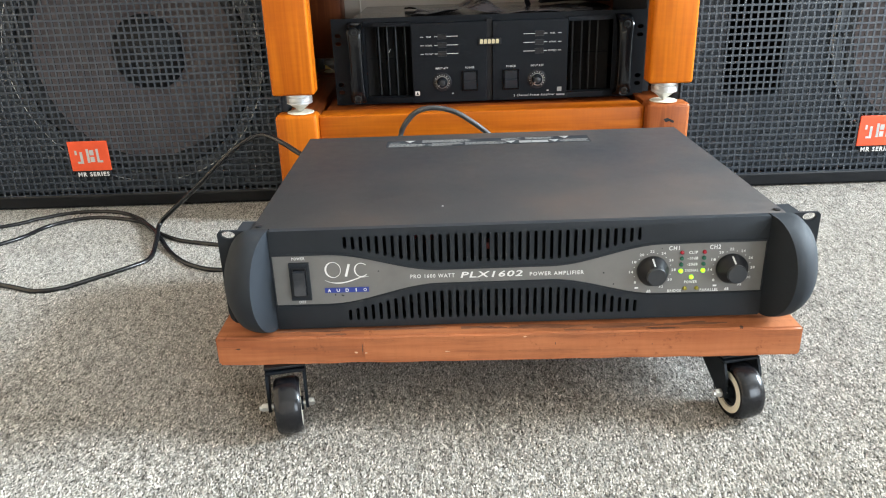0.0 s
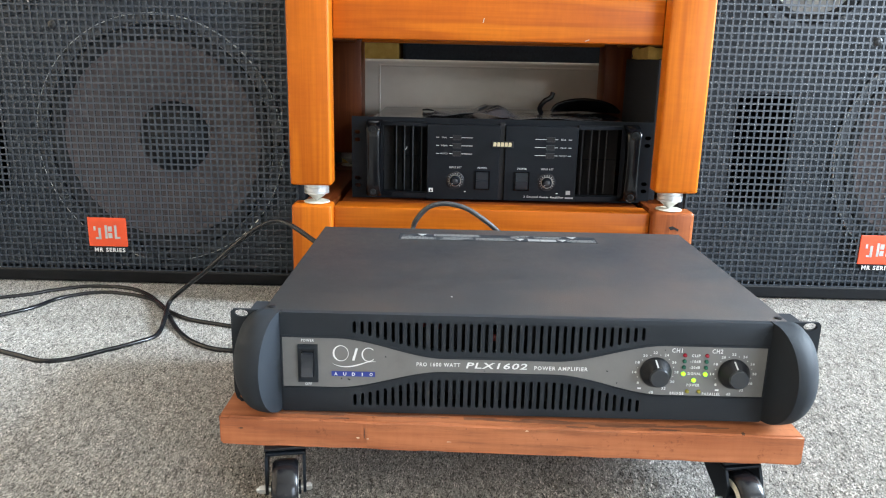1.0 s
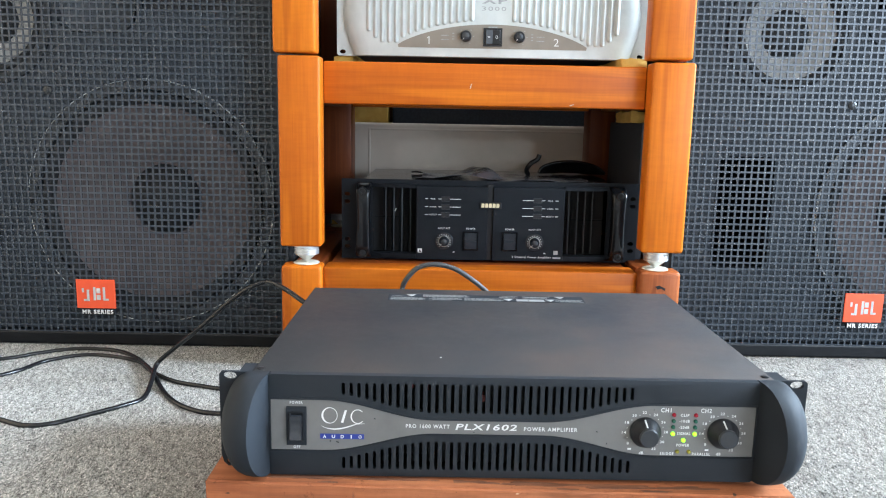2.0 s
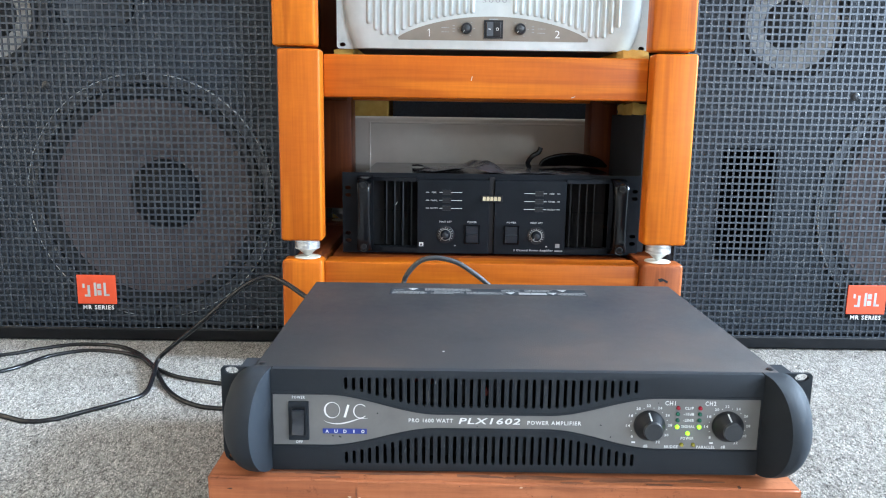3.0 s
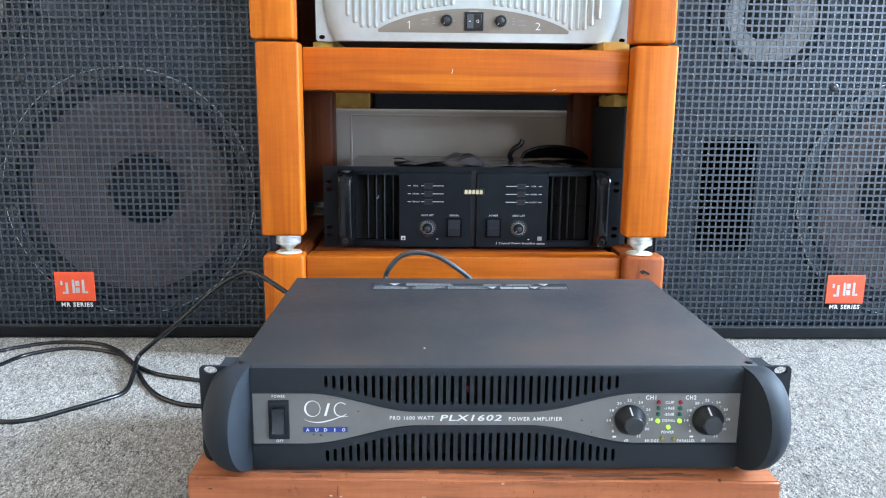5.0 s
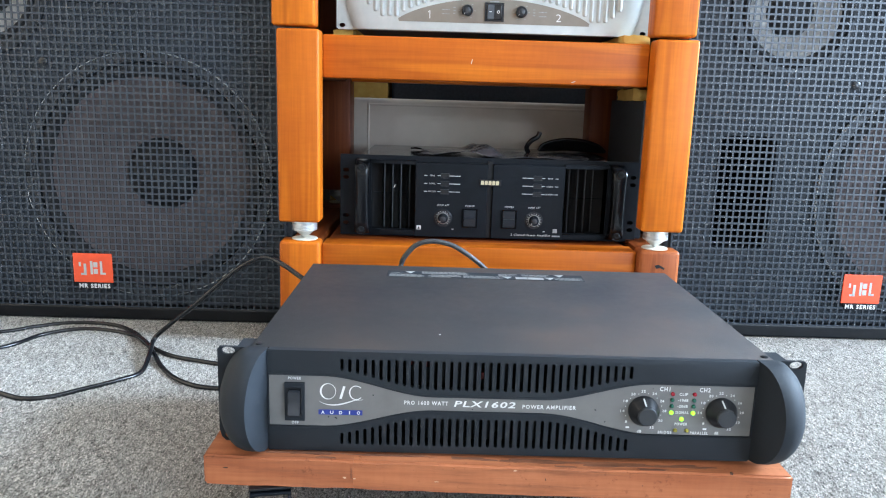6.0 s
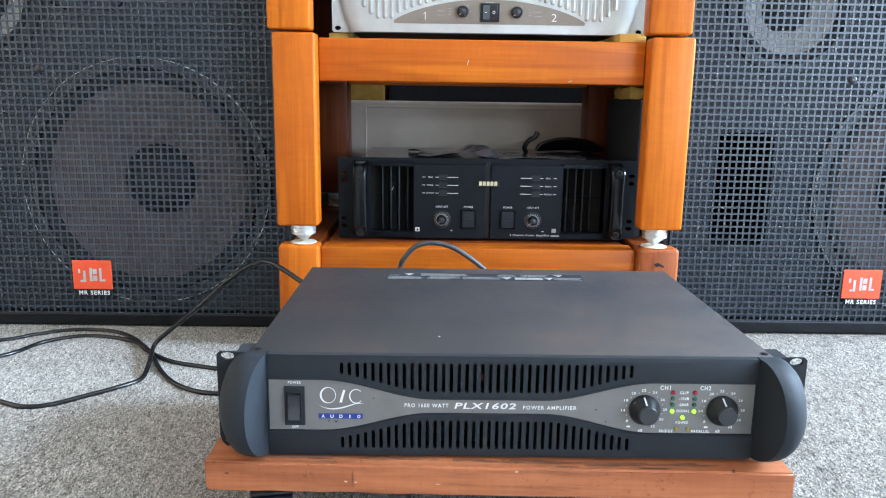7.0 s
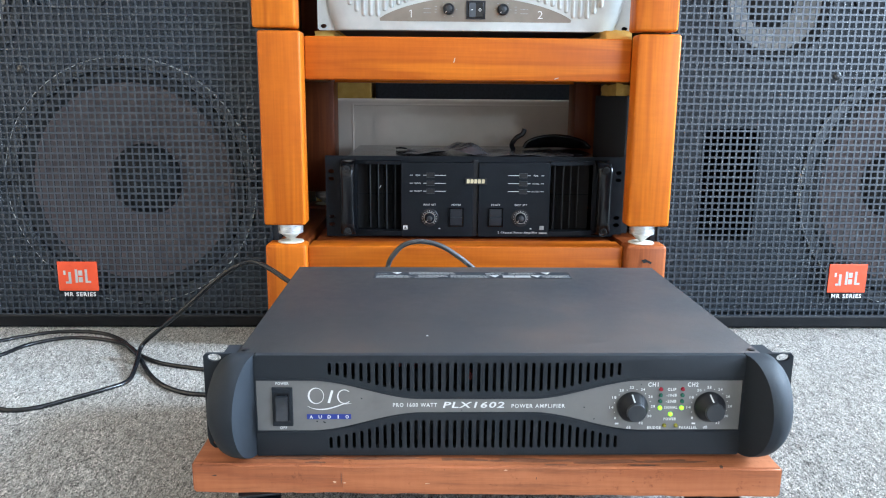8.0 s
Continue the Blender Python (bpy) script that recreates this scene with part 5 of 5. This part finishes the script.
    lettering("3000", c + 0.0010, 0.5458, 0.0370, 0.0062, yf - 0.0001, GREY_PRINT, fr)
    return am


silver_amplifier()


# ---------------------------------------------------------------- foam pads, film, cables and the panel behind
def foam_pad(x0, x1, y0, y1, z0, z1, label):
    pd = thing("foam_pad", ((x0 + x1) / 2, (y0 + y1) / 2, z0), label, "foam pad", "foam pads under the silver amplifier")
    bm = bx(x0, x1, y0, y1, z0, z1)
    bmesh.ops.subdivide_edges(bm, edges=bm.edges, cuts=5, use_grid_fill=True)
    for v in bm.verts:
        v.co += 0.0020 * noise.noise_vector(v.co * 60) + 0.0022 * noise.noise_vector(v.co * 140)
    part("pad", bm, YELLOW, pd, "", True)


foam_pad(0.205, 0.244, 0.572, 0.75, 0.4597, 0.4735, "crumpled yellow foam pad under the silver amplifier")
foam_pad(-0.236, -0.205, 0.640, 0.75, 0.4597, 0.4735, "yellow foam pad on the timber beam")

room_panel = thing("storage_panel", (0, 1.02, 0), "glossy grey-beige panel standing behind the rack", "panel")
part("sheet", bx(-0.248, 0.255, 1.0, 1.02, 0.0, 0.368, 0.007, 4), BEIGE, room_panel, "", True)
part("rim", merge(bx(-0.2105, 0.2400, 0.9975, 0.9998, 0.3530, 0.3570, 0.001, 2), bx(-0.2145, -0.2107, 0.9975, 0.9998, 0.02, 0.3570, 0.001, 2)), BEIGE, room_panel, "raised rim of the panel", True)


sb = thing("side_board", (0.268, 0.73, 0.1547), "dark cloth-covered flat board standing on the rack's side beam", "board")
part("board", bx(0.2600, 0.2720, 0.640, 0.870, 0.1547, 0.378, 0.002, 2), CABINET, sb)
foam_pad(0.2540, 0.2800, 0.690, 0.800, 0.3785, 0.3965, "crumpled yellow foam wedged under the side beam")


def black_box_behind():
    bb = thing("equipment_case", (0.02, 1.2, 0), "black equipment case standing behind the rack", "case")
    part("body", bx(-0.17, 0.33, 1.07, 1.36, 0.0, 0.62, 0.006, 2), CABINET, bb)


black_box_behind()
yc = thing("yellow_box", (-0.28, 1.15, 0), "dull yellow carton standing behind the rack", "box")
part("carton", bx(-0.36, -0.178, 1.07, 1.28, 0.0, 0.55, 0.003, 2), YELLOW, yc)


def film_on_amplifier():
    fl = thing("plastic_film", (0.05, 0.74, 0.277), "crumpled dark plastic film lying on the black amplifier", "plastic film")
    bm = bmesh.new()
    n, m = 40, 16
    g = [[None] * (m + 1) for _ in range(n + 1)]
    for i in range(n + 1):
        for j in range(m + 1):
            u, v = i / n, j / m
            x = -0.105 + 0.285 * u + 0.012 * math.sin(5 * v)
            y = 0.665 + 0.15 * v + 0.010 * math.sin(7 * u)
            z = 0.2776 + 0.0045 * abs(noise.noise(Vector((u * 7, v * 4, 0.3)))) + 0.009 * math.exp(-((u - 0.30 - 0.12 * v) / 0.13) ** 2) * (1 - 0.5 * v) + 0.010 * math.exp(-((u - 0.40) / 0.06) ** 2) * min(1, v * 3) + 0.0035 * max(0, math.sin(9 * u + 1.5)) * (1 - v) ** 2 + 0.016 * max(0, 1 - u * 9) * v * (1 - abs(2 * v - 1))
            g[i][j] = bm.verts.new((x, y, z))
    for i in range(n):
        for j in range(m):
            bm.faces.new((g[i][j], g[i + 1][j], g[i + 1][j + 1], g[i][j + 1]))
    got = bmesh.ops.extrude_face_region(bm, geom=bm.faces[:])
    bmesh.ops.translate(bm, verts=[v for v in got["geom"] if isinstance(v, bmesh.types.BMVert)], vec=(0, 0, 0.0004))
    part("film", bm, FOIL, fl, "", True)


film_on_amplifier()


def cable(name, pts, r, label, mat=CABLE):
    th = thing(name, pts[0], label, "cable")
    part("sheath", tube(pts, r), mat, th, "", True)
    return th


# coil of lead on the black amplifier
cl = thing("coiled_lead", (0.165, 0.85, 0.277), "black coiled lead lying on the black amplifier", "cable")
for k in range(12):
    w, h, y = 0.060 - 0.0030 * k, 0.0215 - 0.0018 * k, 0.835 + 0.0035 * k
    part("turn", tube([(0.182 - w, y, 0.281), (0.182 - w * 0.86, y, 0.281 + h * 0.55), (0.182 - w * 0.4, y + 0.002, 0.281 + h * 0.95), (0.182 + w * 0.2, y + 0.004, 0.281 + h), (0.182 + w * 0.8, y + 0.006, 0.281 + h * 0.62), (0.182 + w * 1.1, y + 0.008, 0.281)], 0.0034), CABLE, cl, "", True)
cable("lead_end", [(0.098, 0.80, 0.281), (0.094, 0.79, 0.290), (0.101, 0.785, 0.302), (0.112, 0.785, 0.309), (0.116, 0.785, 0.318)], 0.0044, "short black lead end standing up on the black amplifier")
R = 0.0033
cable("speaker_lead", [(-1.05, 0.37, R), (-0.90, 0.44, R), (-0.729, 0.523, R), (-0.693, 0.552, R), (-0.644, 0.578, R), (-0.578, 0.573, R), (-0.527, 0.535, R), (-0.489, 0.484, R), (-0.442, 0.442, R), (-0.396, 0.423, R), (-0.34, 0.408, R), (-0.24, 0.40, R), (-0.10, 0.45, R)], R, "black speaker lead looping over the carpet")
cable("mains_lead", [(-0.95, 0.25, R), (-0.80, 0.35, R), (-0.689, 0.453, R), (-0.660, 0.517, R), (-0.612, 0.549, R), (-0.544, 0.535, R), (-0.492, 0.484, R * 2.6), (-0.431, 0.389, R), (-0.385, 0.341, R), (-0.338, 0.325, R), (-0.27, 0.33, R), (-0.15, 0.38, R)], R, "black mains lead looping over the carpet")
cable("rising_lead", [(-0.75, 0.36, R), (-0.66, 0.32, R), (-0.597, 0.293, R), (-0.562, 0.279, R), (-0.532, 0.286, R), (-0.503, 0.313, R), (-0.473, 0.344, R), (-0.456, 0.374, R), (-0.462, 0.42, 0.010), (-0.470, 0.462, 0.020), (-0.447, 0.455, 0.042), (-0.391, 0.42, 0.089), (-0.350, 0.42, 0.126), (-0.319, 0.42, 0.148), (-0.295, 0.42, 0.155), (-0.268, 0.40, 0.150), (-0.232, 0.375, 0.135), (-0.19, 0.35, 0.125), (-0.16, 0.315, 0.12)], R, "black lead rising from the carpet to the amplifier's back")
cable("arched_lead", [(-0.115, 0.315, 0.13), (-0.113, 0.345, 0.145), (-0.110, 0.36, 0.162), (-0.105, 0.36, 0.175), (-0.090, 0.36, 0.191), (-0.069, 0.36, 0.196), (-0.044, 0.36, 0.191), (-0.022, 0.36, 0.178), (-0.003, 0.36, 0.163), (0.010, 0.355, 0.150), (0.02, 0.315, 0.135)], 0.0033, "black lead arching up behind the amplifier", SLEEK_CABLE)
